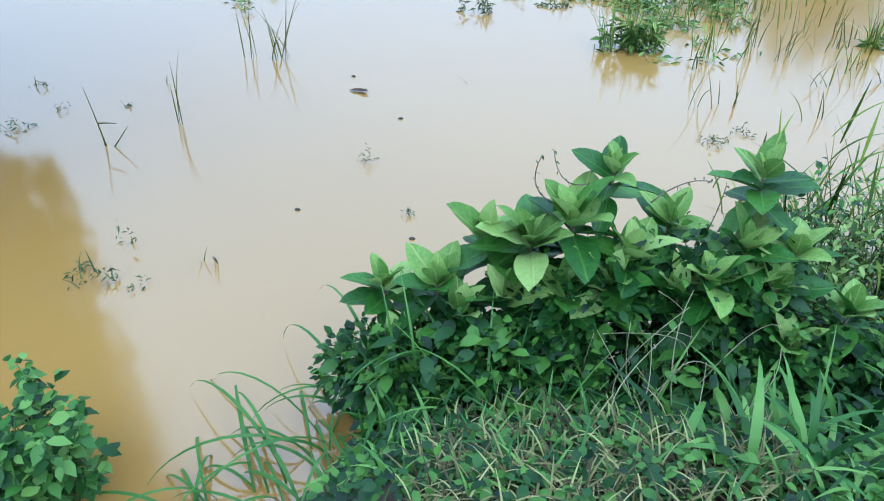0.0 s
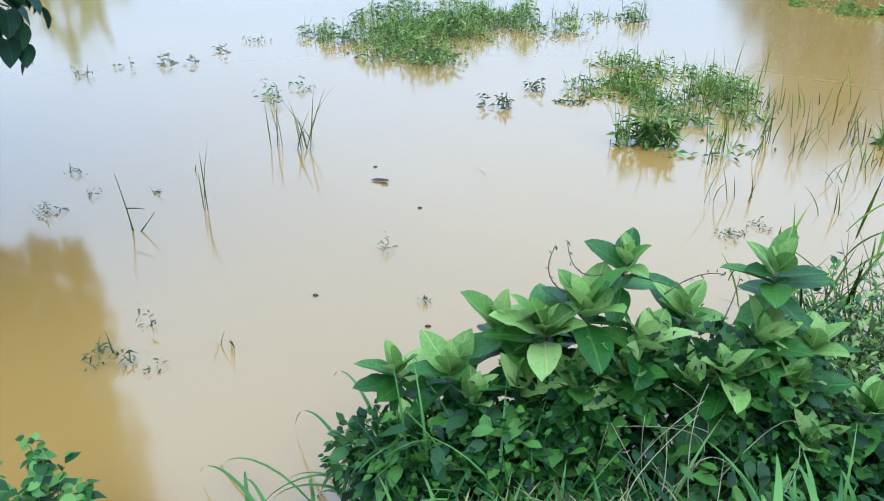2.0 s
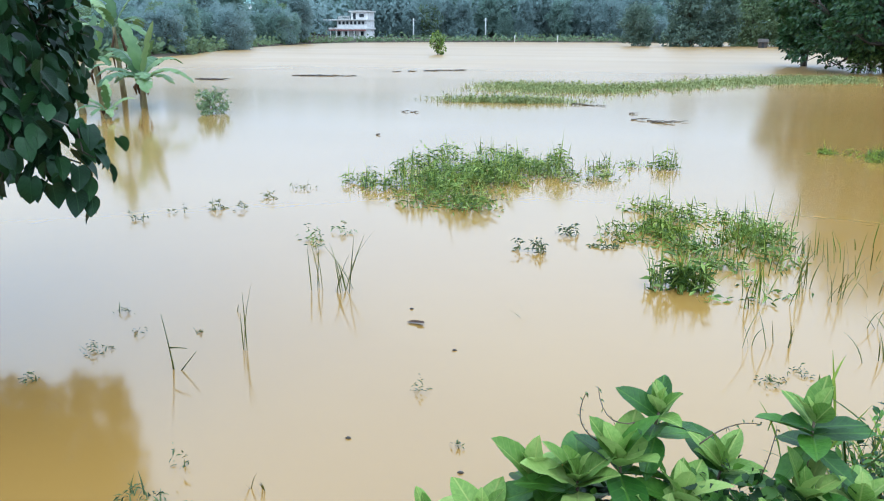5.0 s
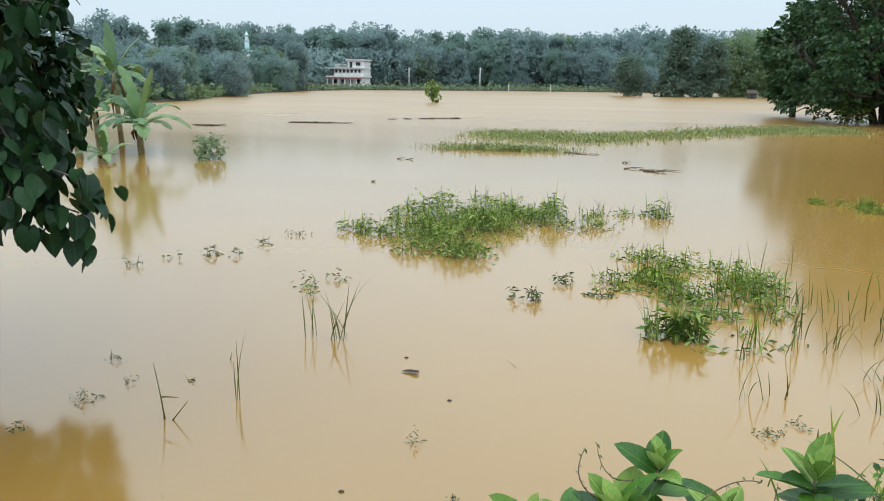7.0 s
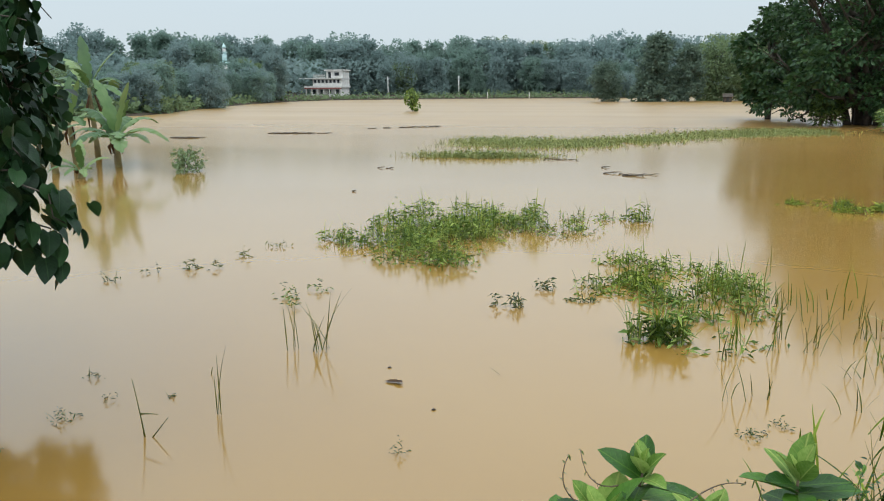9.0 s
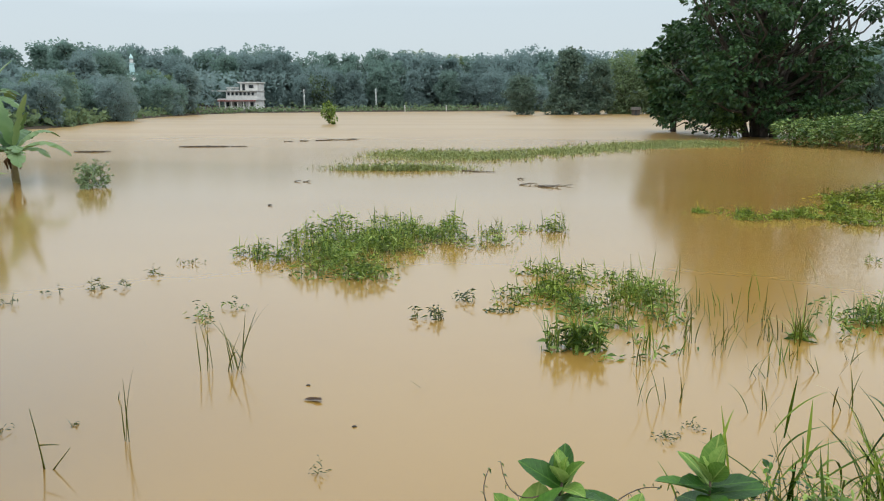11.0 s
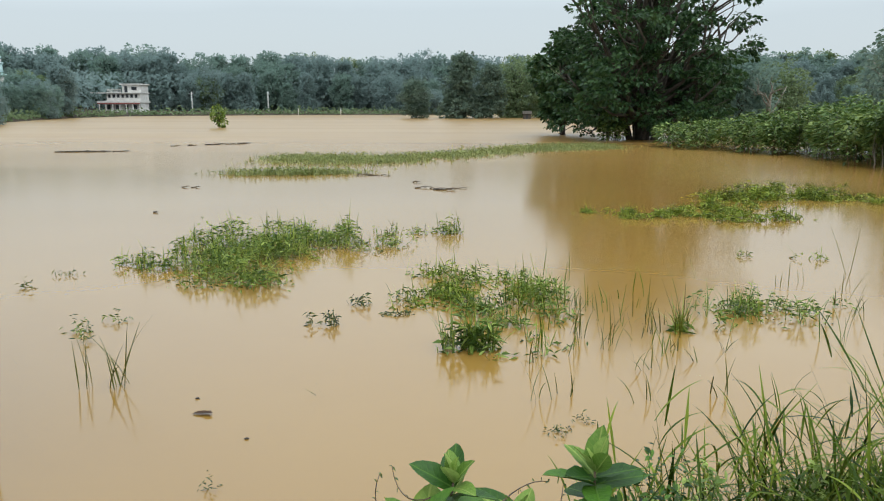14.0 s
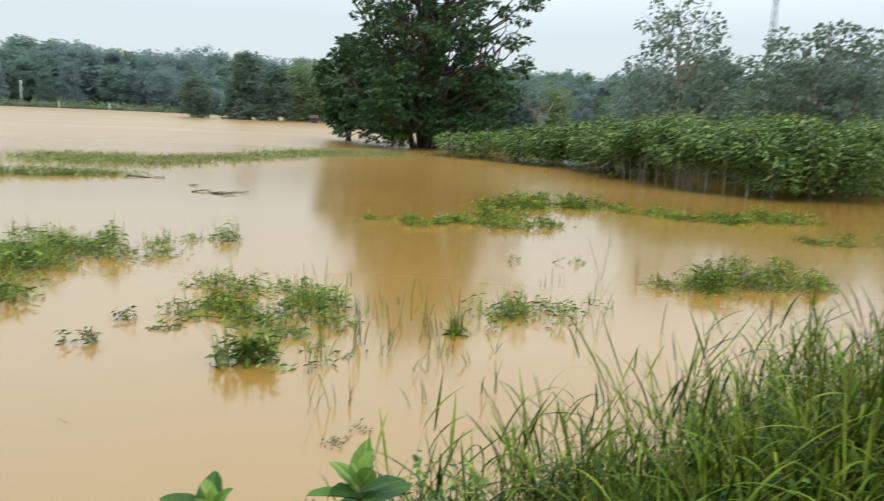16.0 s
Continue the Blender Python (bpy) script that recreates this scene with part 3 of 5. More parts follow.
# ---- thickets ----
def thicket(name, x, y, rx, ry, h, n, seed, label, leaf=None, size=0.26, category="shrub", low=0.12):
    rng = np.random.default_rng(seed)
    t = thing(name, x, y, 0, label, category, "shrubs of the thicket" if category == "shrub" else "")
    m = 34
    cx, cy = rng.uniform(-1, 1, m), rng.uniform(-1, 1, m)
    ok = cx**2 + cy**2 < 1
    cx, cy = cx[ok] * rx, cy[ok] * ry
    hz = h * (0.72 + 0.28 * rng.random(len(cx))) * (1 - 0.35 * ((cx / rx) ** 2 + (cy / ry) ** 2))
    pick = rng.integers(0, len(cx), n)
    u = ball(rng, n)
    s = rng.random(n) ** 0.6
    zz = hz[pick] * (low + (1 - low) * s)
    P = np.stack([cx[pick] + u[:, 0] * 0.55 * rx / 2.2, cy[pick] + u[:, 1] * 0.55 * ry / 2.2, zz + u[:, 2] * 0.12], 1)
    D = u * np.array([1, 1, 0.3]) + np.array([0, 0, 0.05])
    L = size * (0.6 + 0.7 * rng.random(n))
    part("foliage", leaves(name + "_leaf", P, D, L, L * 0.46, rng, 0.25, 0.25, 0.4), leaf or M_HEDGE, t)
    lines = [bent((a, b, -0.4), (a + rng.normal(0, 0.1), b + rng.normal(0, 0.1), c * 0.9), rng, 0.032 if low > 0.2 else 0.022, 0.008, 4, 0.1) for a, b, c in zip(cx, cy, hz)]
    for line in lines:
        part("stem", tubes("stem", [line], 4), M_BARKPALE if low > 0.2 else M_TWIG, t)
    return t


for i, (x, y, rx, ry, h, n) in enumerate([
    (15.2, 45.5, 2.6, 3.0, 1.7, 2600), (17.2, 42.0, 2.6, 3.0, 2.0, 3000), (18.8, 38.5, 2.6, 2.8, 2.3, 3400), (18.9, 33.6, 2.6, 2.8, 2.5, 3800), (19.0, 29.9, 2.3, 2.5, 2.6, 4200),
    (19.4, 26.4, 2.3, 2.4, 2.7, 4600), (21.2, 24.2, 2.4, 2.2, 2.9, 4800), (24.6, 30.5, 2.8, 3.0, 3.3, 4200), (23.4, 36.5, 3.0, 3.2, 3.1, 3800), (21.5, 41.5, 3.0, 3.2, 2.8, 3400), (28.0, 34.0, 3.4, 3.6, 3.5, 4200),
    (25.3, 25.8, 2.6, 2.4, 3.0, 4200), (30.5, 29.5, 2.8, 2.6, 3.2, 4200), (27.0, 41.0, 3.6, 3.6, 3.4, 3600), (33.5, 35.0, 3.6, 3.6, 3.5, 3600), (34.5, 30.0, 3.0, 2.8, 3.3, 3400), (38.5, 33.0, 3.2, 3.2, 3.5, 3000)]):
    thicket("thicket_shrub", x, y, rx, ry, h * (1.22 if i < 5 else 1.13), int(n * 1.5), 200 + i, "dense leafy green shrub rising out of the flood", size=0.27, low=0.5 if i in (4, 5) else 0.12)
thicket("young_palm", 11.4, 55.5, 0.9, 0.8, 2.6, 900, 301, "light green fronds beside the flooded trunk", M_HEDGE, 0.42, "plant")

# low bushes and grass along the far shore
rngs = np.random.default_rng(15)
fb = thing("shore_scrub", 0, 0, 0, "low green scrub along the far water's edge", "scrub", kind="stuff")
P = []
for _ in range(5200):
    a = rngs.uniform(-46, 9)
    d = far_edge(a) + abs(rngs.normal(0, 3.0)) + 1.5
    P.append((d * math.sin(radians(a)), d * math.cos(radians(a)), abs(rngs.normal(0, 0.75)) + 0.2))
P = np.array(P)
L = rngs.uniform(0.5, 1.1, len(P))
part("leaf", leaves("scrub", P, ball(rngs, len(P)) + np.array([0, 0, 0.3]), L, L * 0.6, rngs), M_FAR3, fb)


# ---- the house on the far bank ----
def house():
    h = thing("house", -93.8, 206.0, 0.6, "three-storey weathered white house with flat roof slabs", "house", turn=4)
    part("plinth", box("plinth", -6.0, -4.2, -0.8, 6.4, 4.5, 0.35, 0.05), M_ROOF, h)
    part("wall", box("wall", -4.2, -2.4, 0.35, 5.6, 4.2, 3.0, 0.04), M_WHITE, h)
    part("wall", box("wall", -3.4, -2.6, 3.25, 5.7, 4.2, 5.3, 0.04), M_WHITE, h)
    part("stair_tower", box("tower", 0.6, -1.8, 5.55, 5.8, 3.8, 7.6, 0.04), M_WHITE, h)
    part("roof", box("canopy", -5.6, -4.0, 2.75, 6.0, 4.4, 3.25, 0.06), M_WHITE, h, "projecting veranda slab")
    part("roof", box("slab", -7.4, -3.4, 5.3, 5.9, 4.4, 5.55, 0.04), M_WHITE, h, "wide flat roof slab")
    part("roof", box("tower_slab", 0.1, -2.3, 7.6, 6.2, 4.2, 7.95, 0.04), M_WHITE, h, "flat slab over the stair tower")
    part("band", box("band", -5.5, -4.06, 2.45, 5.9, -3.9, 2.74), M_REDBAND, h, "red oxide band under the slab")
    for i in range(7):
        x = -5.2 + i * 1.8
        part("column", box("column", x, -3.9, 0.35, x + 0.28, -3.6, 2.75, 0.03), M_WHITE, h)
    for i in range(7):
        x = -3.0 + i * 1.2
        w = part("window", box("frame", x, -2.68, 4.1, x + 0.8, -2.58, 5.1), M_ROOF, h)
        part("pane", box("pane", x + 0.08, -2.71, 4.18, x + 0.72, -2.66, 5.02), M_GLASS, w)
    for i in range(4):
        x = -3.6 + i * 2.4
        w = part("window", box("frame", x, -2.5, 0.9, x + 1.1, -2.38, 2.3), M_ROOF, h)
        part("pane", box("pane", x + 0.1, -2.54, 1.0, x + 1.0, -2.48, 2.2), M_GLASS, w)
    d = part("door", box("door", 1.3, -1.9, 5.55, 2.1, -1.78, 7.3), M_GLASS, h, "dark tower doorway")
    part("window", box("frame", 3.2, -1.9, 6.2, 4.6, -1.78, 7.1), M_GLASS, h)
    for i in range(11):
        x = -2.9 + i * 0.34
        part("baluster", box("baluster", x, -2.9, 5.55, x + 0.1, -2.8, 6.35), M_WHITE, h)
    part("rail", box("rail", -3.0, -2.95, 6.35, 0.6, -2.75, 6.5), M_WHITE, h)


house()


def minaret():
    t = thing("minaret", -127.0, 205.0, 2.2, "slender pale turquoise minaret above the trees", "minaret")

    def ring(z0, z1, r0, r1, name, mat):
        part(name, tubes(name, [[((0, 0, z0), r0), ((0, 0, (z0 + z1) / 2), (r0 + r1) / 2), ((0, 0, z1), r1)]], 10), mat, t)

    ring(-5, 8.6, 1.15, 1.0, "shaft", M_WHITE)
    ring(8.6, 9.0, 1.5, 1.5, "balcony", M_TEAL)
    ring(9.0, 11.8, 0.75, 0.7, "upper_shaft", M_TEAL)
    ring(11.8, 12.1, 1.0, 1.0, "balcony", M_TEAL)
    ring(12.1, 13.2, 0.55, 0.5, "lantern", M_WHITE)
    part("dome", tubes("dome", [[((0, 0, 13.2), 0.65), ((0, 0, 13.7), 0.6), ((0, 0, 14.1), 0.35), ((0, 0, 14.7), 0.05)]], 10), M_TEAL, t)


minaret()
def hut():
    t = thing("hut", 13.3, 148.0, 0.0, "small dark hut with a pitched roof at the water's edge", "hut", size=0.6)
    part("wall", box("wall", -1.2, -1.0, -0.5, 1.2, 1.0, 1.7, 0.03), M_BARK, t)
    part("door", box("door", -0.4, -1.06, -0.4, 0.35, -1.0, 1.4), M_GLASS, t)
    part("roof", mesh("roof", [(-1.5, -1.3, 1.6), (1.5, -1.3, 1.6), (1.5, 1.3, 1.6), (-1.5, 1.3, 1.6), (-1.5, 0, 2.6), (1.5, 0, 2.6)], [(0, 1, 5, 4), (2, 3, 4, 5), (1, 2, 5), (3, 0, 4), (0, 3, 2, 1)], False), M_BARK, t)


hut()
for x in (-45.5, -33.5, -70.5):
    t = thing("marker_post", x, 209.0, 0.3, "short white post on the far bank", "post", "posts on the far bank")
    part("post", tubes("post", [[((0, 0, -0.4), 0.14), ((0, 0, 0.8), 0.13), ((0, 0, 1.5), 0.12)]], 8), M_WHITE, t)
for x in (-75.9, -54.2):
    t = thing("utility_pole", x, 210.0, 0.3, "pale concrete utility pole on the far bank", "utility pole", "poles on the far bank")
    part("pole", tubes("pole", [[((0, 0, -0.5), 0.20), ((0, 0, 3), 0.17), ((0, 0, 6.2), 0.13)]], 8), M_POLE, t)
    part("crossarm", box("arm", -0.7, -0.06, 5.5, 0.7, 0.06, 5.62), M_STEEL, t)
t = thing("lattice_mast", 47.6, 60.5, 0, "thin grey steel mast above the trees", "mast")
part("mast", tubes("mast", [[((sx * 0.3, sy * 0.3, -0.5), 0.06), ((sx * 0.2, sy * 0.2, 10), 0.05), ((sx * 0.1, sy * 0.1, 19), 0.04)] for sx in (-1, 1) for sy in (-1, 1)], 5), M_STEEL, t)
for k in range(18):
    z = 0.8 + k
    w = 0.3 - 0.2 * z / 19
    part("brace", tubes("brace", [[((-w, -w, z), 0.025), ((w, -w, z + 0.9), 0.025)], [((w, w, z), 0.025), ((-w, w, z + 0.9), 0.025)]], 4), M_STEEL, t)


# ---- banana clump ----
def banana(x, y, h, seed, count, blade, label):
    """Pseudostem with a fan of long arching leaves, torn along their side veins."""
    rng = np.random.default_rng(seed)
    t = thing("banana_plant", x, y, 0, label, "banana plant", "banana clump")
    lean = rng.normal(0, 0.05, 2)
    part("stem", tubes("pseudostem", [[((lean[0] * z, lean[1] * z, z), 0.115 - 0.05 * z / h) for z in (-0.4, h * 0.25, h * 0.5, h * 0.8, h)]], 9), M_BSTEM, t)
    n = 22
    for i in range(count):
        az = i * 2.4 + rng.normal(0, 0.35)
        th = radians(rng.uniform(66, 86)) if i < 2 else radians(rng.uniform(20, 62))
        bend = rng.uniform(0.2, 0.9) if i < 2 else rng.uniform(0.9, 2.0)
        L = blade * rng.uniform(0.75, 1.1)
        dx, dy = math.cos(az), math.sin(az)
        p = np.array([lean[0] * h, lean[1] * h, h - 0.08])
        verts, faces = [], []
        for k in range(n + 1):
            s = k / n
            w = 0.014 if s < 0.16 else L * 0.115 * math.sin(math.pi * (0.10 + 0.90 * (s - 0.16) / 0.84)) ** 0.55
            ang = th - bend * s**1.4
            for side in (-1, 0, 1):
                tear = 1 - (0.55 * rng.random() ** 3 if side else 0)
                sag = -0.55 * w * abs(side) * (0.4 + 0.6 * rng.random()) * (1 if th < 1.2 else 0.3)
                verts.append((p[0] - dy * side * w * tear, p[1] + dx * side * w * tear, p[2] + sag))
            p = p + np.array([dx * math.cos(ang), dy * math.cos(ang), math.sin(ang)]) * (L / n)
        for k in range(n):
            for q in (0, 1):
                c = k * 3 + q
                faces.append((c, c + 1, c + 4, c + 3))
        part("leaf", mesh("banana_leaf", verts, faces, False), M_BANANA, t)
    for i in range(3):
        a = rng.uniform(0, 6.28)
        part("dead_leaf", tubes("dead_leaf", [[((0.1 * math.cos(a), 0.1 * math.sin(a), h * 0.9), 0.03), ((0.25 * math.cos(a), 0.25 * math.sin(a), h * 0.7), 0.06), ((0.20 * math.cos(a), 0.20 * math.sin(a), h * 0.45), 0.02)]], 5), M_BROWNLEAF, t, "withered brown hanging leaf")


banana(-17.7, 21.2, 1.0, 3, 12, 2.3, "banana plant in the flood with one long leaf arching out")
banana(-20.4, 23.4, 2.7, 4, 10, 2.1, "tall banana plant with torn upright leaves and a withered skirt")
banana(-20.0, 21.8, 1.5, 5, 11, 1.9, "banana plant in the flood with drooping leaves")
banana(-16.7, 18.3, 0.22, 6, 10, 1.2, "low banana shoot with light green leaves in the water")
banana(-18.9, 22.6, 0.9, 7, 10, 1.6, "banana plant in the flood with drooping leaves")
banana(-18.3, 19.0, 1.0, 8, 7, 1.4, "young banana plant crowded by the others")


# ---- weeds standing in the water ----
def weed_patch(name, blobs, label, seed, dense=170, leaf=0.06, mat=None, grass=0.15, blade_h=0.35, category="weeds", kind="stuff", stalk=0.0):
    """Blobs are (x, y, rx, ry, height): mounded leafy weeds over the water, with some blades."""
    rng = np.random.default_rng(seed)
    cx, cy = np.mean([b[0] for b in blobs]), np.mean([b[1] for b in blobs])
    t = thing(name, cx, cy, 0, label, category, "weeds in the flood", kind)
    P, D, B = [], [], []
    for x, y, rx, ry, h in blobs:
        h = h * 1.25
        n = max(14, int(1.6 * dense * rx * ry * math.pi * (0.6 + h)))
        # tufts inside the blob keep its outline broken
        m = max(4, int(16 * rx * ry + 4))
        ta, tr = rng.uniform(0, 6.283, m), np.sqrt(rng.random(m)) * 0.9
        tx, ty = x + rx * tr * np.cos(ta), y + ry * tr * np.sin(ta)
        th = h * rng.uniform(0.3, 1.5, m) * (1 - 0.4 * tr)
        pick = rng.integers(0, m, n)
        sp = 0.30 * min(rx, ry) / max(1.0, math.sqrt(m) * 0.35)
        px, py = tx[pick] + rng.normal(0, sp, n), ty[pick] + rng.normal(0, sp, n)
        off = np.hypot(px - tx[pick], py - ty[pick]) / (sp * 2.2)
        pz = th[pick] * np.clip(1 - off**2, 0.03, 1) * rng.random(n) ** 0.45 + 0.005
        P.append(np.stack([px - cx, py - cy, pz], 1))
        d = ball(rng, n) * np.array([1, 1, 0.45]) + np.array([0, 0, 0.25])
        D.append(d)
        k = int(n * grass)
        if k:
            q = rng.integers(0, n, k)
            B.append(np.stack([px[q] - cx, py[q] - cy, np.full(k, -0.05)], 1))
    P, D = np.concatenate(P), np.concatenate(D)
    L = leaf * rng.uniform(0.6, 1.4, len(P))
    part("foliage", leaves(name, P, D, L * 1.35, L * 0.36, rng, 0.35, 0.25, 0.6), mat or M_WEED, t)
    if kind:
        k = max(4, len(P) // 9)
        q = rng.integers(0, len(P), k)
        base = P[q] * np.array([1, 1, 0.3])
        up = blades(name + "_shoot", base, rng.uniform(0, 6.283, k), P[q, 2] + leaf * rng.uniform(0.3, 3.4, k), 0.014, rng.uniform(0, 0.45, k), rng.uniform(0, 0.9, k), 4)
        part("shoots", up, M_REED if mat is M_WEEDBR or rng.random() < 0.5 else M_WEEDY, t)
    if B:
        B = np.concatenate(B)
        k = len(B)
        part("tuft", blades(name + "_blade", B, rng.uniform(0, 6.283, k), blade_h * rng.uniform(0.5, 1.3, k), 0.012, rng.uniform(0, 0.5, k), rng.uniform(0, 1.4, k), 4), M_WEED if mat is None else mat, t)
    return t


weed_patch("weed_mat", [(-3.4, 10.5, 0.75, 0.65, 0.26), (-2.95, 10.0, 0.45, 0.35, 0.22), (-4.3, 11.3, 0.8, 0.55, 0.30), (-5.05, 11.3, 0.5, 0.25, 0.2), (-3.6, 12.0, 1.0, 0.8, 0.36), (-4.2, 13.0, 0.9, 0.6, 0.36), (-3.0, 12.6, 0.75, 0.8, 0.36), (-3.2, 13.9, 0.7, 0.6, 0.3)], "mounded green water weeds in the flood", 401, 260, 0.075)
weed_patch("weed_mat", [(-2.25, 13.2, 0.42, 0.5, 0.42)], "upright leafy green weed clump in the flood", 402, 330, 0.08)
weed_patch("weed_mat", [(-1.75, 12.6, 0.35, 0.2, 0.14), (-1.15, 13.2, 0.45, 0.35, 0.25), (-1.5, 14.4, 0.3, 0.2, 0.2), (-0.75, 14.6, 0.3, 0.2, 0.15)], "straggling green weeds in the flood", 403, 200, 0.07)
weed_patch("weed_mat", [(-0.1, 14.4, 0.45, 0.3, 0.28)], "small green weed clump in the flood", 404, 260, 0.075)
weed_patch("weed_mat", [(-0.3, 9.4, 0.5, 0.55, 0.16), (-0.25, 10.7, 0.4, 0.35, 0.2), (0.4, 9.2, 0.6, 0.45, 0.2), (0.4, 10.4, 0.45, 0.4, 0.2), (0.0, 9.9, 0.45, 0.4, 0.12), (0.9, 10.0, 0.4, 0.35, 0.16)], "yellowish green grassy weeds in the flood", 405, 300, 0.07, M_WEEDY, 0.12, 0.3)
weed_patch("weed_mat", [(0.85, 9.0, 0.3, 0.4, 0.36), (1.2, 9.6, 0.35, 0.35, 0.25), (0.55, 8.3, 0.25, 0.3, 0.3), (0.3, 8.1, 0.2, 0.25, 0.14), (0.15, 8.6, 0.35, 0.3, 0.16), (1.25, 8.5, 0.3, 0.3, 0.14)], "leafy upright weeds in the flood", 406, 260, 0.075, M_WEED, 0.15, 0.45)
weed_patch("grass_clump", [(0.12, 7.28, 0.27, 0.16, 0.32)], "dense drooping green grass clump in the flood", 407, 900, 0.11, M_WEED, 0.9, 0.42, "grass clump")
weed_patch("weed_mat", [(0.5, 7.0, 0.3, 0.12, 0.05), (0.85, 7.1, 0.14, 0.1, 0.1), (0.95, 7.6, 0.4, 0.3, 0.06)], "flat drowned leaves on the water", 408, 90, 0.07, M_WEED, 0.1)
weed_patch("weed_mat", [(3.4, 17.3, 0.8, 0.3, 0.12), (4.3, 16.8, 0.8, 0.4, 0.2), (5.3, 17.0, 0.8, 0.5, 0.18)], "low green weeds afloat by the tree's reflection", 409, 210, 0.09, M_WEEDY)
weed_patch("weed_mat", [(6.3, 16.6, 0.9, 0.6, 0.16), (7.1, 16.4, 0.6, 0.5, 0.2), (6.6, 18.2, 0.9, 0.7, 0.2), (7.8, 20.2, 1.1, 1.1, 0.3), (9.0, 20.8, 1.2, 1.0, 0.34), (10.4, 20.2, 1.1, 0.7, 0.28), (11.6, 19.3, 0.8, 0.5, 0.2)], "floating mat of bright green weeds", 410, 150, 0.11, M_WEEDY)
weed_patch("weed_mat", [(11.9, 18.4, 0.9, 0.6, 0.2), (12.8, 17.6, 1.1, 0.6, 0.24), (14.0, 17.6, 1.2, 0.7, 0.3), (15.3, 17.5, 1.0, 0.6, 0.26)], "floating mat of bright green weeds", 411, 150, 0.11, M_WEEDY)
weed_patch("weed_mat", [(7.4, 10.1, 0.95, 0.55, 0.38), (8.3, 10.2, 0.95, 0.6, 0.44), (9.1, 10.0, 0.5, 0.4, 0.3)], "rounded green weed clump in the flood", 412, 320, 0.075, M_WEEDY)
weed_patch("weed_mat", [(3.3, 8.75, 0.5, 0.4, 0.28), (3.9, 8.7, 0.55, 0.45, 0.3), (3.05, 8.15, 0.16, 0.25, 0.16), (4.25, 8.75, 0.2, 0.2, 0.2)], "straggling green weeds with narrow leaves", 413, 230, 0.065)
weed_patch("weed_mat", [(2.72, 8.05, 0.26, 0.14, 0.12)], "bent grass tuft trailing in the water", 414, 420, 0.09, M_WEEDY, 0.6, 0.4)
weed_patch("weed_mat", [(5.95, 12.15, 0.3, 0.14, 0.12)], "small green sprig in the flood", 415, 200, 0.06)
weed_patch("weed_mat", [(4.87, 12.3, 0.13, 0.1, 0.14)], "small green sprig in the flood", 416, 300, 0.06)
weed_patch("weed_mat", [(6.6, 10.3, 0.16, 0.15, 0.2)], "small green sprig in the flood", 417, 200, 0.06)
weed_patch("weed_mat", [(4.85, 8.9, 0.22, 0.15, 0.14)], "small green sprig in the flood", 418, 200, 0.06)
weed_patch("weed_mat", [(13.6, 14.0, 1.2, 0.4, 0.25), (15.5, 13.6, 1.2, 0.5, 0.3)], "straggling green weeds in the flood", 419, 120, 0.09)
for i, (x, y, rx, ry, h) in enumerate([(-6.45, 8.95, 0.4, 0.16, 0.12), (-7.05, 7.95, 0.22, 0.12, 0.12), (-6.85, 8.5, 0.18, 0.1, 0.1), (-6.05, 9.75, 0.2, 0.14, 0.14), (-5.92, 10.6, 0.35, 0.1, 0.08)]):
    weed_patch("weed_sprig", [(x, y, rx, ry, h)], "drowned weed tips poking out of the water", 430 + i, 190, 0.055, M_WEEDBR, 0.2, 0.2, kind="")
for i, (x, y, rx, ry, h) in enumerate([(-4.4, 7.85, 0.22, 0.14, 0.16), (-4.05, 7.45, 0.13, 0.1, 0.16), (-4.1, 8.2, 0.2, 0.1, 0.14)]):
    weed_patch("weed_sprig", [(x, y, rx, ry, h)], "small green weed tuft in the flood", 440 + i, 420, 0.05, M_WEED, 0.05, 0.12, kind="")
for i, (x, y, rx, ry, h) in enumerate([(-1.63, 8.15, 0.24, 0.10, 0.17), (-1.28, 9.0, 0.18, 0.10, 0.15), (-0.8, 8.6, 0.2, 0.08, 0.1)]):
    weed_patch("weed_sprig", [(x, y, rx, ry, h)], "brownish half-drowned weed in the flood", 450 + i, 800, 0.06, M_WEEDBR, 0.12, 0.22, kind="")
for i, (x, y, r, h) in enumerate([(-4.45, 4.22, 0.1, 0.07), (-4.33, 4.6, 0.06, 0.06), (-4.82, 4.98, 0.07, 0.05), (-4.56, 3.62, 0.08, 0.05), (-2.72, 2.97, 0.05, 0.12), (-2.43, 2.63, 0.05, 0.05), (-1.66, 4.33, 0.07, 0.09), (-3.85, 4.8, 0.04, 0.04), (0.75, 5.3, 0.1, 0.06), (1.0, 5.5, 0.08, 0.08), (-1.2, 3.7, 0.05, 0.03)]):
    weed_patch("weed_sprig", [(x, y, r, r, h)], "tiny drowned weed tip above the water", 460 + i, 1500, 0.028, M_WEEDBR, 0.08, 0.12, kind="")
weed_patch("weed_sprig", [(-2.72, 2.66, 0.13, 0.1, 0.11)], "small brownish green weed in the shaded water", 480, 1100, 0.032, M_WEEDBR, 0.3, 0.16, kind="")

# long grassy island beyond
rngi = np.random.default_rng(91)
t = thing("grass_island", 0, 36, 0, "long low strip of bright green grass in the flood", "grass", kind="stuff")
P = []
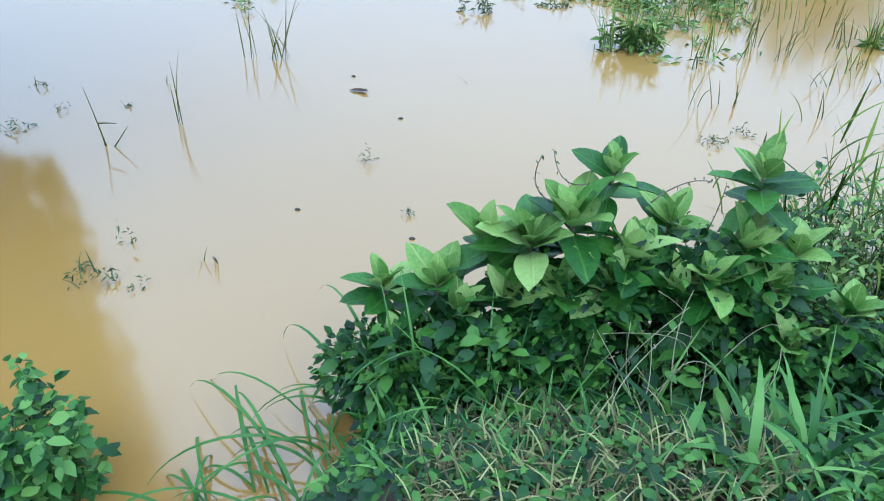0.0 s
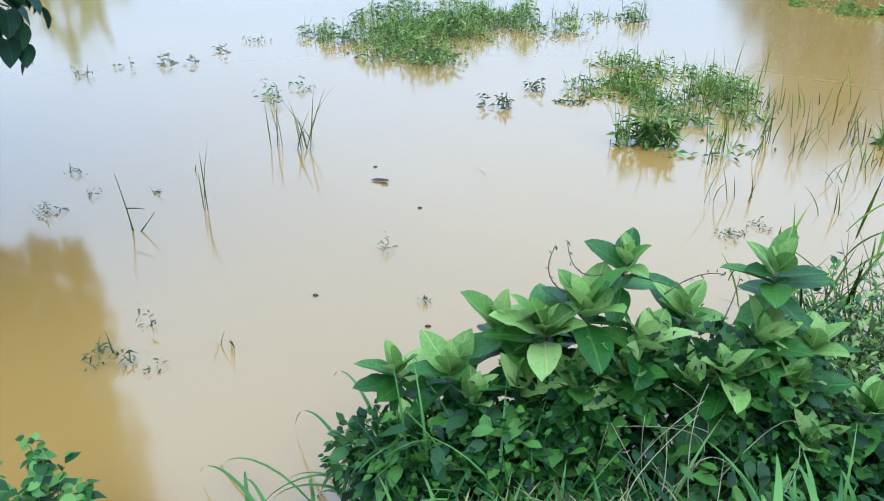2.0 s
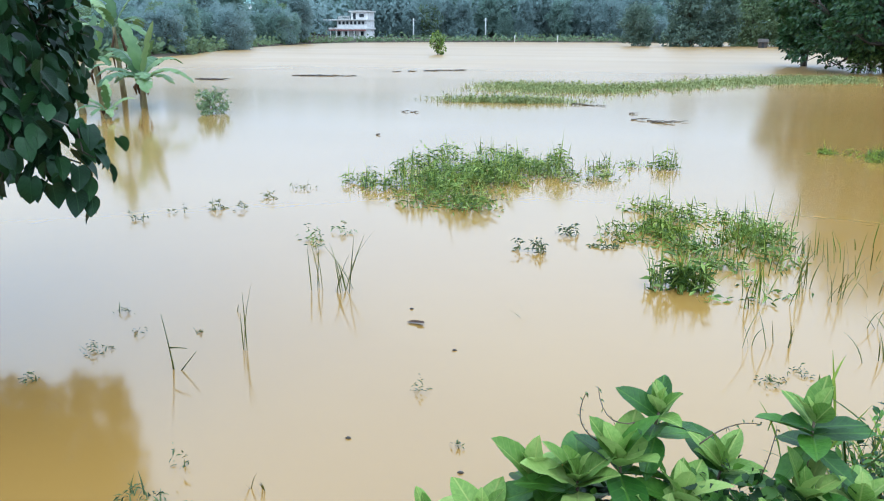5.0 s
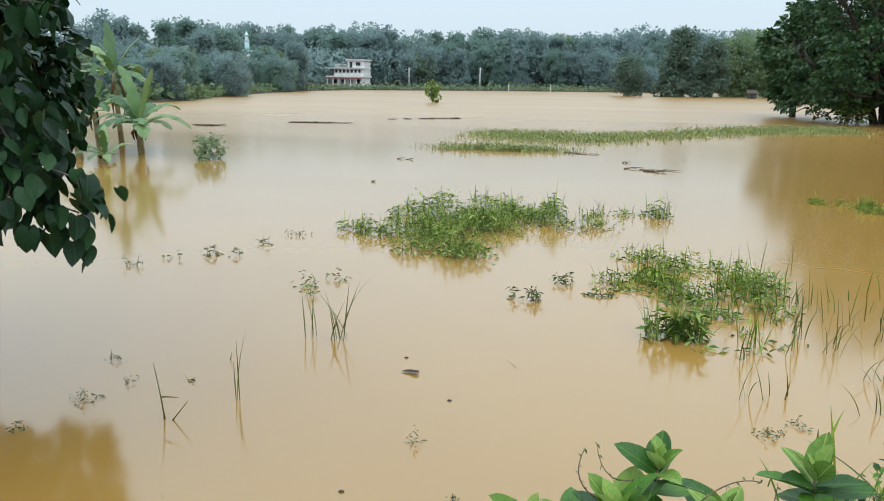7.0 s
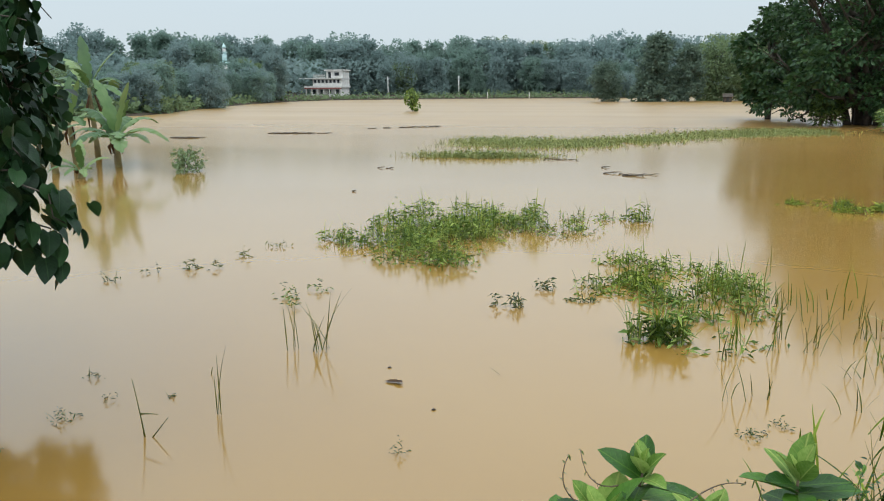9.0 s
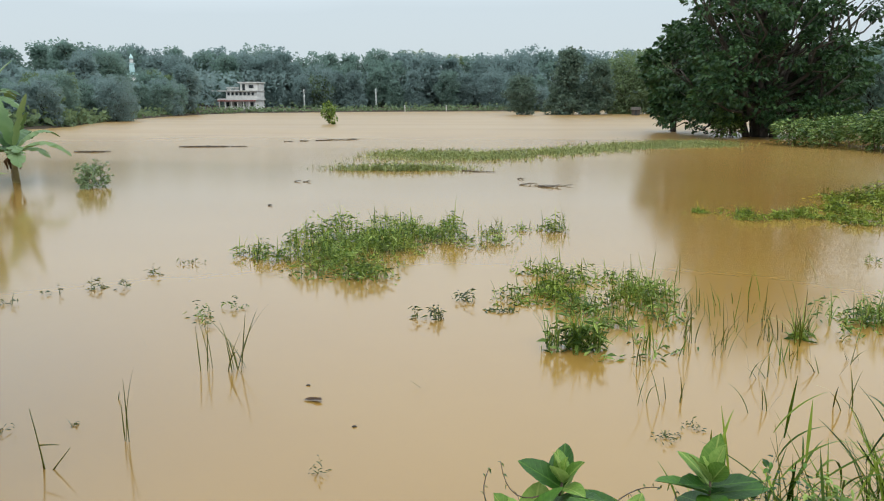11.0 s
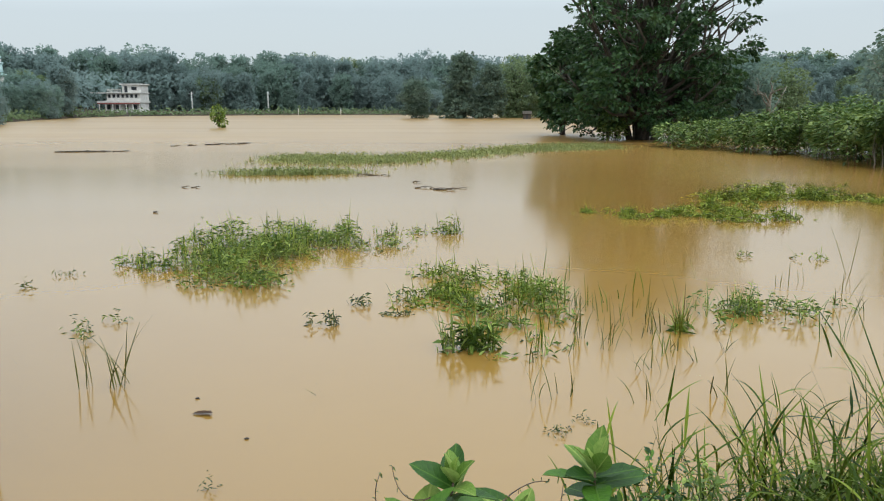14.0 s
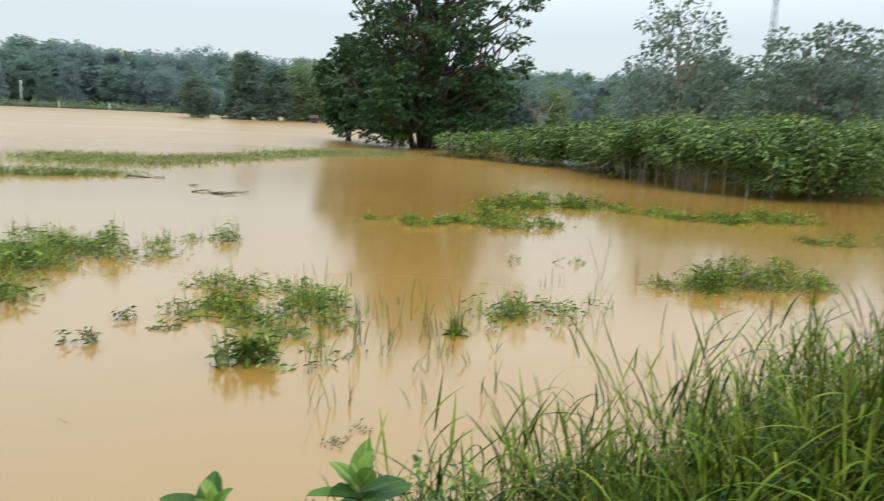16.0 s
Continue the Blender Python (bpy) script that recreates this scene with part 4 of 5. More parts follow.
for n, pts, wid in ((2600, [(-8.0, 27.2), (-6.2, 27.6), (-4.7, 27.9)], 0.75), (17000, [(-8.8, 35.2), (-6, 34.6), (-3.3, 34.6), (0, 38.5), (3.5, 43.5), (6.5, 45.5), (9.5, 46.5)], 3.3)):
    pts = np.array(pts)
    s = rngi.random(n) * (len(pts) - 1)
    i = np.minimum(s.astype(int), len(pts) - 2)
    f = (s - i)[:, None]
    c = pts[i] * (1 - f) + pts[i + 1] * f
    c = c + rngi.normal(0, 1, (n, 2)) * np.array([0.8, wid * 0.5])
    keep = np.array([noise.noise((a * 0.6, b * 0.35, 4)) > -0.55 for a, b in c])
    P.append(c[keep])
P = np.concatenate(P)
k = len(P)
part("blades", blades("island_grass", np.column_stack([P[:, 0], P[:, 1] - 36, np.full(k, -0.02)]), rngi.uniform(0, 6.283, k), rngi.uniform(0.10, 0.32, k), 0.032, rngi.uniform(0.1, 1.1, k), rngi.uniform(0, 1.4, k), 3), M_ISLE, t)
q = rngi.integers(0, k, 4000)
L = rngi.uniform(0.08, 0.18, 4000)
part("foliage", leaves("island_leaf", np.column_stack([P[q, 0], P[q, 1] - 36, rngi.uniform(0.02, 0.22, 4000)]), ball(rngi, 4000) + np.array([0, 0, 0.3]), L, L * 0.5, rngi), M_ISLE, t)


# ---- reeds and grass standing in the water ----
def tuft(name, x, y, n, h, spread, label, seed, mat=None, bend=0.7, width=0.013, lean=0.3, z=-0.05, az=None, category="grass", group="grass in the flood"):
    rng = np.random.default_rng(seed)
    t = thing(name, x, y, 0, label, category, group)
    P = np.column_stack([rng.normal(0, spread, n), rng.normal(0, spread, n), np.full(n, z)])
    azs = rng.uniform(0, 6.283, n) if az is None else az + rng.normal(0, 0.6, n)
    for i in range(n):
        me = blades("blade", P[i : i + 1], azs[i], h * rng.uniform(0.55, 1.15), width * rng.uniform(0.7, 1.3), abs(rng.normal(0, lean)), abs(rng.normal(0, bend)), 6)
        part("blade", me, mat or M_REED, t)
    return t


tuft("reed_clump", -3.11, 6.18, 12, 0.66, 0.07, "tuft of green reeds in the flood", 501, bend=0.6, lean=0.38, width=0.016)
tuft("reed_clump", -3.38, 6.22, 4, 0.75, 0.06, "tuft of thin reeds in the flood", 502, bend=0.2, lean=0.15)
tuft("reed_clump", -3.27, 4.60, 3, 0.62, 0.015, "thin upright reed in the flood", 503, bend=0.15, lean=0.06, width=0.012)
t = thing("bent_reed", -3.61, 4.115, 0, "broken reed in the flood with snapped side stalks", "grass", "grass in the flood")
for p, q in (((0, 0, -0.05), (-0.07, 0, 0.45)), ((0.02, 0, -0.05), (0.20, 0.02, 0.17)), ((-0.02, 0, 0.18), (0.14, -0.01, 0.20)), ((-0.02, 0.01, -0.05), (-0.04, 0.02, 0.10))):
    part("stalk", tubes("stalk", [arc(p, q, (0.004, 0, 0.004), 0.0065, 0.002, 6)], 6), M_REED, t)
tuft("reed_clump", -2.16, 2.96, 4, 0.22, 0.03, "short dry reed tips in the flood", 505, bend=0.4, lean=0.4, width=0.009)
tuft("reed_clump", -1.22, 6.03, 2, 0.22, 0.03, "bent twig of grass in the water", 506, bend=1.2, lean=0.5, width=0.009)
tuft("reed_clump", -4.3, 6.6, 1, 0.25, 0.01, "single grass stalk in the flood", 507, lean=0.1)
tuft("reed_clump", -3.85, 5.35, 1, 0.22, 0.01, "single grass stalk in the flood", 508, lean=0.2)
rngg = np.random.default_rng(95)
for i, (x, y, n, h, s) in enumerate([(0.75, 8.8, 7, 0.75, 0.1), (1.25, 7.75, 9, 0.55, 0.14), (1.55, 7.3, 7, 0.5, 0.12), (2.05, 8.1, 10, 0.5, 0.2), (1.75, 8.7, 7, 0.5, 0.15), (2.62, 8.15, 6, 0.75, 0.06), (2.3, 9.6, 4, 0.5, 0.15), (1.9, 6.6, 5, 0.4, 0.12), (0.95, 7.25, 7, 0.5, 0.12), (0.55, 8.6, 6, 0.6, 0.15), (4.1, 7.6, 5, 0.6, 0.1), (5.8, 10.8, 4, 0.8, 0.06), (2.1, 7.2, 5, 0.35, 0.15), (6.4, 10.6, 3, 0.7, 0.05), (1.05, 10.5, 5, 0.7, 0.2), (0.0, 15.2, 3, 0.7, 0.1)]):
    tuft("grass_tuft", x, y, n, h, s, "thin green grass stalks in the flood", 520 + i, bend=0.5, lean=0.25, width=0.012, mat=M_REED if i % 2 else M_TALL)

for i in range(30):
    x, y = rngg.uniform(0.7, 2.9), rngg.uniform(5.6, 9.6)
    tuft("grass_tuft", x, y, int(rngg.integers(2, 6)), rngg.uniform(0.25, 0.55), 0.07, "thin green grass stalks in the flood", 560 + i, bend=0.6, lean=0.3, width=0.013, mat=M_REED if i % 3 else M_TALL)
for i in range(14):
    x, y = rngg.uniform(3.0, 7.5), rngg.uniform(7.0, 11.5)
    tuft("grass_tuft", x, y, int(rngg.integers(1, 3)), rngg.uniform(0.25, 0.6), 0.05, "lone grass stalk in the flood", 600 + i, bend=0.4, lean=0.2, width=0.012)

# floating bits
t = thing("dead_leaf", -2.14, 5.575, 0.004, "curled brown dead leaf afloat on the water", "leaf")
rngd = np.random.default_rng(2)
part("blade", leaves("dead", np.array([[-0.09, 0, 0.004], [0.0, 0.01, 0.008]]), np.array([[1, 0.1, 0.02], [0.8, -0.3, 0.10]]), np.array([0.17, 0.10]), 0.07, rngd, 0.0, 0.25, 0.02, True), M_BROWNLEAF, t)
for x, y, n, r in ((-0.9, 22.6, 9, 0.9), (-8.5, 22.8, 4, 0.4), (-3.4, 27.0, 6, 0.7), (-7.4, 17.2, 3, 0.15), (-1.6, 24.5, 3, 0.4)):
    rr = np.random.default_rng(int(abs(x * 10)))
    t = thing("floating_twigs", x, y, 0, "dark twigs and debris afloat on the flood", "debris", "floating debris")
    for k in range(n):
        a = rr.normal(0, 0.35)
        px, py, L = rr.normal(0, r * 0.5), rr.normal(0, r * 0.22), r * rr.uniform(0.3, 0.8)
        part("twig", tubes("twig", [bent((px, py, 0.012), (px + L * math.cos(a), py + L * math.sin(a), 0.02 + 0.04 * rr.random()), rr, 0.016, 0.008, 4, 0.12)], 5), M_BARK, t)
for x0, y0, x1, y1 in ((-22.6, 40.2, -19.4, 40.8), (-18.5, 46.8, -14.7, 49.9), (-26.5, 35.3, -24.5, 35.6)):
    rr = np.random.default_rng(int(abs(x0 * 10)))
    t = thing("drift_line", x0, y0, 0, "long dark line of drifting debris on the flood", "debris", "floating debris")
    for k in range(14):
        s_ = rr.random()
        px, py = (x1 - x0) * s_, (y1 - y0) * s_ + rr.normal(0, 0.12)
        part("twig", tubes("twig", [bent((px, py, 0.02), (px + rr.uniform(0.4, 1.0), py + rr.normal(0, 0.1), 0.05), rr, 0.05, 0.02, 4, 0.1)], 5), M_BARK, t)
for x, y in ((-1.64, 5.12), (-2.3, 5.9), (-1.9, 3.6), (-1.1, 3.45)):
    t = thing("floating_speck", x, y, 0.0, "small dark seed afloat on the water", "debris", "floating debris")
    part("husk", tubes("husk", [[((-0.018, 0, 0.004), 0.003), ((-0.006, 0, 0.006), 0.010), ((0.008, 0.003, 0.006), 0.009), ((0.02, 0.005, 0.004), 0.002)]], 6), M_BARK, t)


# ---- the broad-leaved shrub on the bank ----
def broad_leaf_mesh(seed, heart=False):
    """A leaf of unit length along x: arched, folded at the midrib, wavy at the edge."""
    rng = np.random.default_rng(seed)
    n, verts, faces = 9, [], []
    arch, wave = rng.uniform(0.05, 0.34), rng.uniform(0.008, 0.022)
    bend = rng.normal(0, 0.06)
    for i in range(n + 1):
        s = i / n
        if heart:
            w = 0.46 * (math.sin(math.pi * min(1.0, 0.16 + 0.84 * s)) ** 0.8) * (1 - 0.25 * s)
            if i == 0:
                w = 0.22
        else:
            w = 0.275 * math.sin(math.pi * s**0.85) ** 0.68 if 0 < i < n else 0.004
        for j, f in enumerate((-1, -0.5, 0, 0.5, 1)):
            back = -0.10 * abs(f) * (1 - s) ** 3 if heart else 0
            z = w * abs(f) * 0.33 - arch * s * s + wave * math.sin(s * 19 + f * 2) * abs(f)
            verts.append((s + back, f * w + bend * s * s, z))
    for i in range(n):
        for j in range(4):
            a = i * 5 + j
            faces.append((a, a + 1, a + 6, a + 5))
    return mesh("broad_leaf", verts, faces)


OLD = [broad_leaf_mesh(600 + i) for i in range(6)]
YOUNG = [m.copy() for m in OLD]
for m in OLD:
    m.materials.append(M_BIGLEAF)
for m in YOUNG:
    m.materials.append(M_YOUNGLEAF)


def leaf_pose(p, az, tilt, roll, L):
    return Matrix.Translation(p) @ Euler((0, 0, az)).to_matrix().to_4x4() @ Euler((0, -tilt, 0)).to_matrix().to_4x4() @ Euler((roll, 0, 0)).to_matrix().to_4x4() @ Matrix.Diagonal((L, L, L, 1))


def shrub(label, x, y, tips, seed):
    """A shrub of stems from one foot; each tip bears rings of leaves: a pale upright heart, large dark leaves spread below."""
    rng = np.random.default_rng(seed)
    z0 = bank_z(x, y)
    t = thing("broadleaf_shrub", x, y, z0, label, "shrub", "broad-leaved shrubs on the bank")
    # leaves in the ring, lift in degrees, length, drop below the tip, share of young leaves
    rings = [(2, 78, 0.75, 0.0, 1.0), (3, 55, 0.95, 0.010, 0.9), (3, 32, 1.12, 0.03, 0.6), (4, 8, 1.15, 0.06, 0.1), (3, -20, 1.1, 0.11, 0.0), (3, -30, 0.85, 0.19, 0.0)]
    for tx, ty, tz, size in tips:
        tip = Vector((tx - x, ty - y, tz - z0))
        foot = Vector((tip.x * 0.4 + rng.normal(0, 0.04), tip.y * 0.4 + 0.04, -0.05))
        stem = bent(tuple(foot), tuple(tip), rng, 0.010, 0.005, 6, 0.10)
        part("stem", tubes("stem", [stem], 6), M_TWIG, t)
        along = (foot - tip).normalized()
        az = rng.uniform(0, 6.283)
        for count, lift, length, drop, young in rings:
            p = tip + along * drop
            az += 0.9
            for q in range(count):
                a = az + q * 6.2832 / count + rng.normal(0, 0.25)
                L = size * length * rng.uniform(0.85, 1.25)
                pool = YOUNG if rng.random() < young else OLD
                part("leaf", pool[int(rng.integers(0, 6))], None, t, m=leaf_pose(p, a, radians(lift + rng.normal(0, 11)), rng.normal(0, 0.28), L))
    return t


shrub("broad-leaved green shrub with pale young tips leaning over the water", -0.72, 2.08, [(-0.90, 2.25, 0.57, 0.17), (-0.66, 2.24, 0.63, 0.18), (-0.78, 2.05, 0.42, 0.14), (-0.55, 2.15, 0.56, 0.16)], 611)
shrub("tall broad-leaved green shrub with pale young tips", -0.16, 2.2, [(-0.02, 2.52, 1.09, 0.155), (-0.15, 2.36, 0.94, 0.21), (-0.48, 2.38, 0.79, 0.20), (-0.38, 2.22, 0.62, 0.17), (-0.13, 2.2, 0.70, 0.18), (0.09, 2.34, 0.83, 0.19), (0.24, 2.58, 0.86, 0.18), (-0.30, 2.32, 0.85, 0.19), (0.02, 2.26, 0.74, 0.17)], 612)
shrub("upright broad-leaved green shrub among the grass", 0.48, 2.32, [(0.54, 2.58, 1.11, 0.165), (0.40, 2.32, 0.77, 0.18), (0.52, 2.44, 0.87, 0.17), (0.66, 2.38, 0.74, 0.16), (0.28, 2.3, 0.70, 0.16), (0.72, 2.5, 0.84, 0.16)], 613)
shrub("low broad-leaved shrub at the edge of the bank", 0.84, 2.22, [(0.95, 2.4, 0.66, 0.15), (0.71, 2.24, 0.58, 0.17), (1.12, 2.35, 0.52, 0.15)], 614)

# leafy undergrowth below them
rngu = np.random.default_rng(620)
t = thing("undergrowth", 0, 0, 0, "tangled small-leaved green undergrowth beneath the shrubs", "undergrowth", kind="stuff")
P, D = [], []
for x, y, r, top, n in [(-0.95, 2.08, 0.2, 0.36, 500), (-0.72, 2.0, 0.24, 0.5, 900), (-0.42, 2.1, 0.28, 0.62, 1300), (-0.06, 2.26, 0.3, 0.82, 1600), (0.28, 2.4, 0.3, 0.88, 1600), (0.58, 2.42, 0.3, 0.82, 1500), (0.9, 2.4, 0.3, 0.66, 1200), (1.2, 2.45, 0.3, 0.55, 1000), (-0.2, 2.05, 0.26, 0.55, 900), (0.62, 2.12, 0.24, 0.55, 900), (0.95, 2.1, 0.26, 0.5, 800), (-0.55, 1.85, 0.2, 0.42, 500), (0.2, 2.12, 0.25, 0.5, 500), (0.4, 2.6, 0.3, 0.6, 700)]:
    u = ball(rngu, n) * np.array([1, 1, 0.85])
    s = rngu.random((n, 1)) ** 0.4
    c = np.array([x, y, (top + 0.15) / 2])
    P.append(c + u * s * np.array([r, r, (top - 0.1) / 1.6]) + rngu.normal(0, 0.02, (n, 3)))
    D.append(u + ball(rngu, n) * 0.6)
P, D = np.concatenate(P), np.concatenate(D)
# a hollow opens between the stems
keep = ~((abs(P[:, 0] - 0.24) < 0.2) & (P[:, 1] < 2.32) & (P[:, 2] > 0.3) & (P[:, 2] < 0.66)) | (rngu.random(len(P)) < 0.12)
P, D = P[keep], D[keep]
L = rngu.uniform(0.022, 0.062, len(P)) * np.where(rngu.random(len(P)) < 0.2, 1.7, 1.0)
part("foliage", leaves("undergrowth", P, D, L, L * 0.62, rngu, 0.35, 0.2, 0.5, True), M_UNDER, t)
lines = []
for _ in range(60):
    x, y, h = rngu.uniform(-0.8, 1.15), rngu.uniform(1.95, 2.3), rngu.uniform(0.25, 0.5)
    lines.append(arc((x, y, 0.15), (x + rngu.normal(0, 0.08), y + rngu.normal(0, 0.06), 0.15 + h), rngu.normal(0, 0.02, 3), 0.0045, 0.002, 6))
part("stems", tubes("undergrowth_stem", lines, 5), M_STEM, t)

# blades and some larger leaves pushing through the undergrowth
n = 130
x, y = rngu.uniform(-0.8, 1.2, n), rngu.uniform(1.8, 2.15, n)
part("blades", blades("through_blade", np.column_stack([x, y, np.full(n, 0.25)]), rngu.uniform(0, 6.283, n), rngu.uniform(0.3, 0.6, n), 0.014, np.abs(rngu.normal(0, 0.35, n)), rngu.uniform(0.4, 2.2, n), 8), M_GRASS, t)
n = 320
x, z = rngu.uniform(-0.85, 1.25, n), rngu.uniform(0.3, 0.62, n)
y = 1.98 + 0.25 * (z - 0.3) + 0.10 * x + rngu.normal(0, 0.07, n)
L = rngu.uniform(0.05, 0.12, n)
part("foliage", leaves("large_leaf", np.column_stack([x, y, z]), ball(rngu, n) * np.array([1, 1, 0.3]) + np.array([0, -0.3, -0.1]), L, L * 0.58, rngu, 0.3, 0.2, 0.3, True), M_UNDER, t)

# pale dry vines in the gap
rngq = np.random.default_rng(640)
for i in range(16):
    p = (0.22 + rngq.normal(0, 0.10), 1.92 + rngq.normal(0, 0.04), 0.34 + rngq.uniform(-0.02, 0.08))
    q = (p[0] + rngq.normal(0, 0.13), p[1] + rngq.uniform(0.05, 0.2), p[2] + rngq.uniform(0.2, 0.5))
    t = thing("dry_vine", p[0], p[1], p[2], "pale dry vine hanging among the leaves", "vine", "dry vines")
    part("strand", tubes("strand", [arc((0, 0, 0), tuple(np.subtract(q, p)), rngq.normal(0, 0.11, 3), 0.0030, 0.0014, 14)], 5), M_VINE, t)
# thin red-brown runners above the leaves
for i, (p, q) in enumerate([((-0.1, 2.45, 1.06), (-0.26, 2.5, 1.16)), ((-0.24, 2.4, 0.98), (-0.30, 2.45, 1.16)), ((0.14, 2.5, 0.98), (0.36, 2.58, 1.06)), ((0.36, 2.55, 0.8), (0.42, 2.6, 1.04))]):
    rr = np.random.default_rng(660 + i)
    t = thing("runner", p[0], p[1], p[2], "thin brown runner with tiny leaves", "vine", "runners above the shrub")
    line = arc((0, 0, 0), tuple(np.subtract(q, p)), rr.normal(0, 0.03, 3), 0.0034, 0.0018, 7)
    part("strand", tubes("strand", [line], 5), M_TWIG, t)
    pts = np.array([line[k][0] for k in (2, 3, 3, 4, 5, 6, 7, 7)])
    part("foliage", leaves("runner_leaf", pts, ball(rr, 8), 0.022, 0.010, rr), M_WEEDBR, t)


# ---- grass on the near bank ----
def bank_grass(name, region, n, h, width, mat, label, seed, bend=1.2, lean=0.5, seg=6, az=None, lift=0.0):
    """region: x0, x1, y0, y1 over the bank."""
    rng = np.random.default_rng(seed)
    t = thing(name, (region[0] + region[1]) / 2, (region[2] + region[3]) / 2, 0, label, "grass", kind="stuff")
    x, y = rng.uniform(region[0], region[1], n), rng.uniform(region[2], region[3], n)
    x, y = np.round(x * 9) / 9 + rng.normal(0, 0.035, n), np.round(y * 9) / 9 + rng.normal(0, 0.035, n)
    z = np.array([max(-0.1, bank_z(a, b)) for a, b in zip(x, y)]) + lift - 0.02
    P = np.column_stack([x - (region[0] + region[1]) / 2, y - (region[2] + region[3]) / 2, z])
    azs = rng.uniform(0, 6.283, n) if az is None else az + rng.normal(0, 0.9, n)
    part("blades", blades(name, P, azs, h * rng.uniform(0.5, 1.25, n), width * rng.uniform(0.6, 1.3, n), np.abs(rng.normal(0, lean, n)), np.abs(rng.normal(bend, 0.5, n)), seg), mat, t)
    return t


bank_grass("bank_grass", (-0.85, 0.25, 1.25, 1.98), 800, 0.20, 0.014, M_GRASS, "green grass tangled on the bank", 700, 1.5, 0.8)
bank_grass("bank_grass", (0.35, 1.6, 1.2, 2.1), 350, 0.24, 0.014, M_GRASS, "green grass tangled on the bank", 701, 1.3, 0.7)
bank_grass("leafy_grass", (-0.85, -0.1, 1.55, 2.0), 260, 0.24, 0.018, M_GRASS, "fresh green grass under the edge of the shrub", 699, 1.4, 0.6)
bank_grass("dry_grass", (-0.5, 0.6, 1.15, 1.8), 1700, 0.17, 0.008, M_DRY, "matted straw-coloured dry grass on the bank", 702, 1.6, 1.1, lift=0.04)
bank_grass("broad_grass", (0.36, 1.35, 1.45, 1.95), 240, 0.38, 0.034, M_GRASS, "broad-bladed fresh green grass on the bank", 703, 1.7, 0.75, 8)
bank_grass("bank_grass", (1.0, 2.4, 1.0, 2.5), 800, 0.4, 0.012, M_GRASS, "green grass on the bank", 704, 1.2, 0.5)
rngv = np.random.default_rng(705)
t = thing("bank_weeds", 0, 0, 0, "small broad-leaved weeds among the bank grass", "weeds", kind="stuff")
n = 3400
x, y = rngv.uniform(-0.85, 1.7, n), rngv.uniform(1.15, 2.05, n)
z = np.array([bank_z(a, b) for a, b in zip(x, y)]) + rngv.uniform(0.01, 0.13, n)
L = rngv.uniform(0.02, 0.065, n)
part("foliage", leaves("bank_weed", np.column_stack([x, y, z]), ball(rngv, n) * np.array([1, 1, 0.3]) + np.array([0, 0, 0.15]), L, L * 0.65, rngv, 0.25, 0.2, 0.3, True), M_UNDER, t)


def arching_grass(x, y, n, h, seed, width=0.019, label="arching grass leaning out over the water"):
    rng = np.random.default_rng(seed)
    t = thing("arching_grass", x, y, 0, label, "grass", "arching grass at the waterline")
    for i in range(n):
        P = np.array([[rng.normal(0, 0.05), rng.normal(0, 0.05), -0.05]])
        part("blade", blades("blade", P, rng.normal(2.9, 1.1), h * 1.15 * rng.uniform(0.6, 1.2), width * rng.uniform(0.7, 1.2), rng.uniform(0.1, 0.6), rng.uniform(2.2, 3.5), 12), M_GRASS, t)


for i, (x, y, n, h) in enumerate([(-1.02, 1.82, 8, 0.80), (-0.93, 2.0, 8, 0.78), (-1.16, 1.58, 7, 0.70), (-0.92, 1.68, 8, 0.55), (-1.0, 1.48, 8, 0.55), (-1.35, 1.38, 6, 0.55), (-0.86, 1.95, 6, 0.5)]):
    arching_grass(x, y, n, h, 720 + i)

# leafy weed at the left waterline
rngl = np.random.default_rng(730)
t = thing("leafy_weed", -1.98, 1.3, 0, "leafy light green weed at the waterline", "weed")
P, D = [], []
lines = []
for k in range(30):
    a, r = rngl.uniform(0, 6.283), rngl.uniform(0, 0.30)
    top = np.array([r * math.cos(a), r * math.sin(a), rngl.uniform(0.28, 0.56)])
    line = bent((top[0] * 0.5, top[1] * 0.5, -0.05), tuple(top), rngl, 0.004, 0.002, 6, 0.15)
    lines.append(line)
    for q in range(2, 7):
        for _ in range(8):
            P.append(np.array(line[q][0]) + rngl.normal(0, 0.015, 3))
            D.append(ball(rngl, 1)[0] * np.array([1, 1, 0.4]) + np.array([0, 0, 0.1]))
L = rngl.uniform(0.035, 0.085, len(P))
part("foliage", leaves("leafy_weed", np.array(P), np.array(D), L, L * 0.66, rngl, 0.35, 0.2, 0.3, True), M_GRASS, t)
for line in lines:
    part("stem", tubes("weed_stem", [line], 5), M_STEM, t)

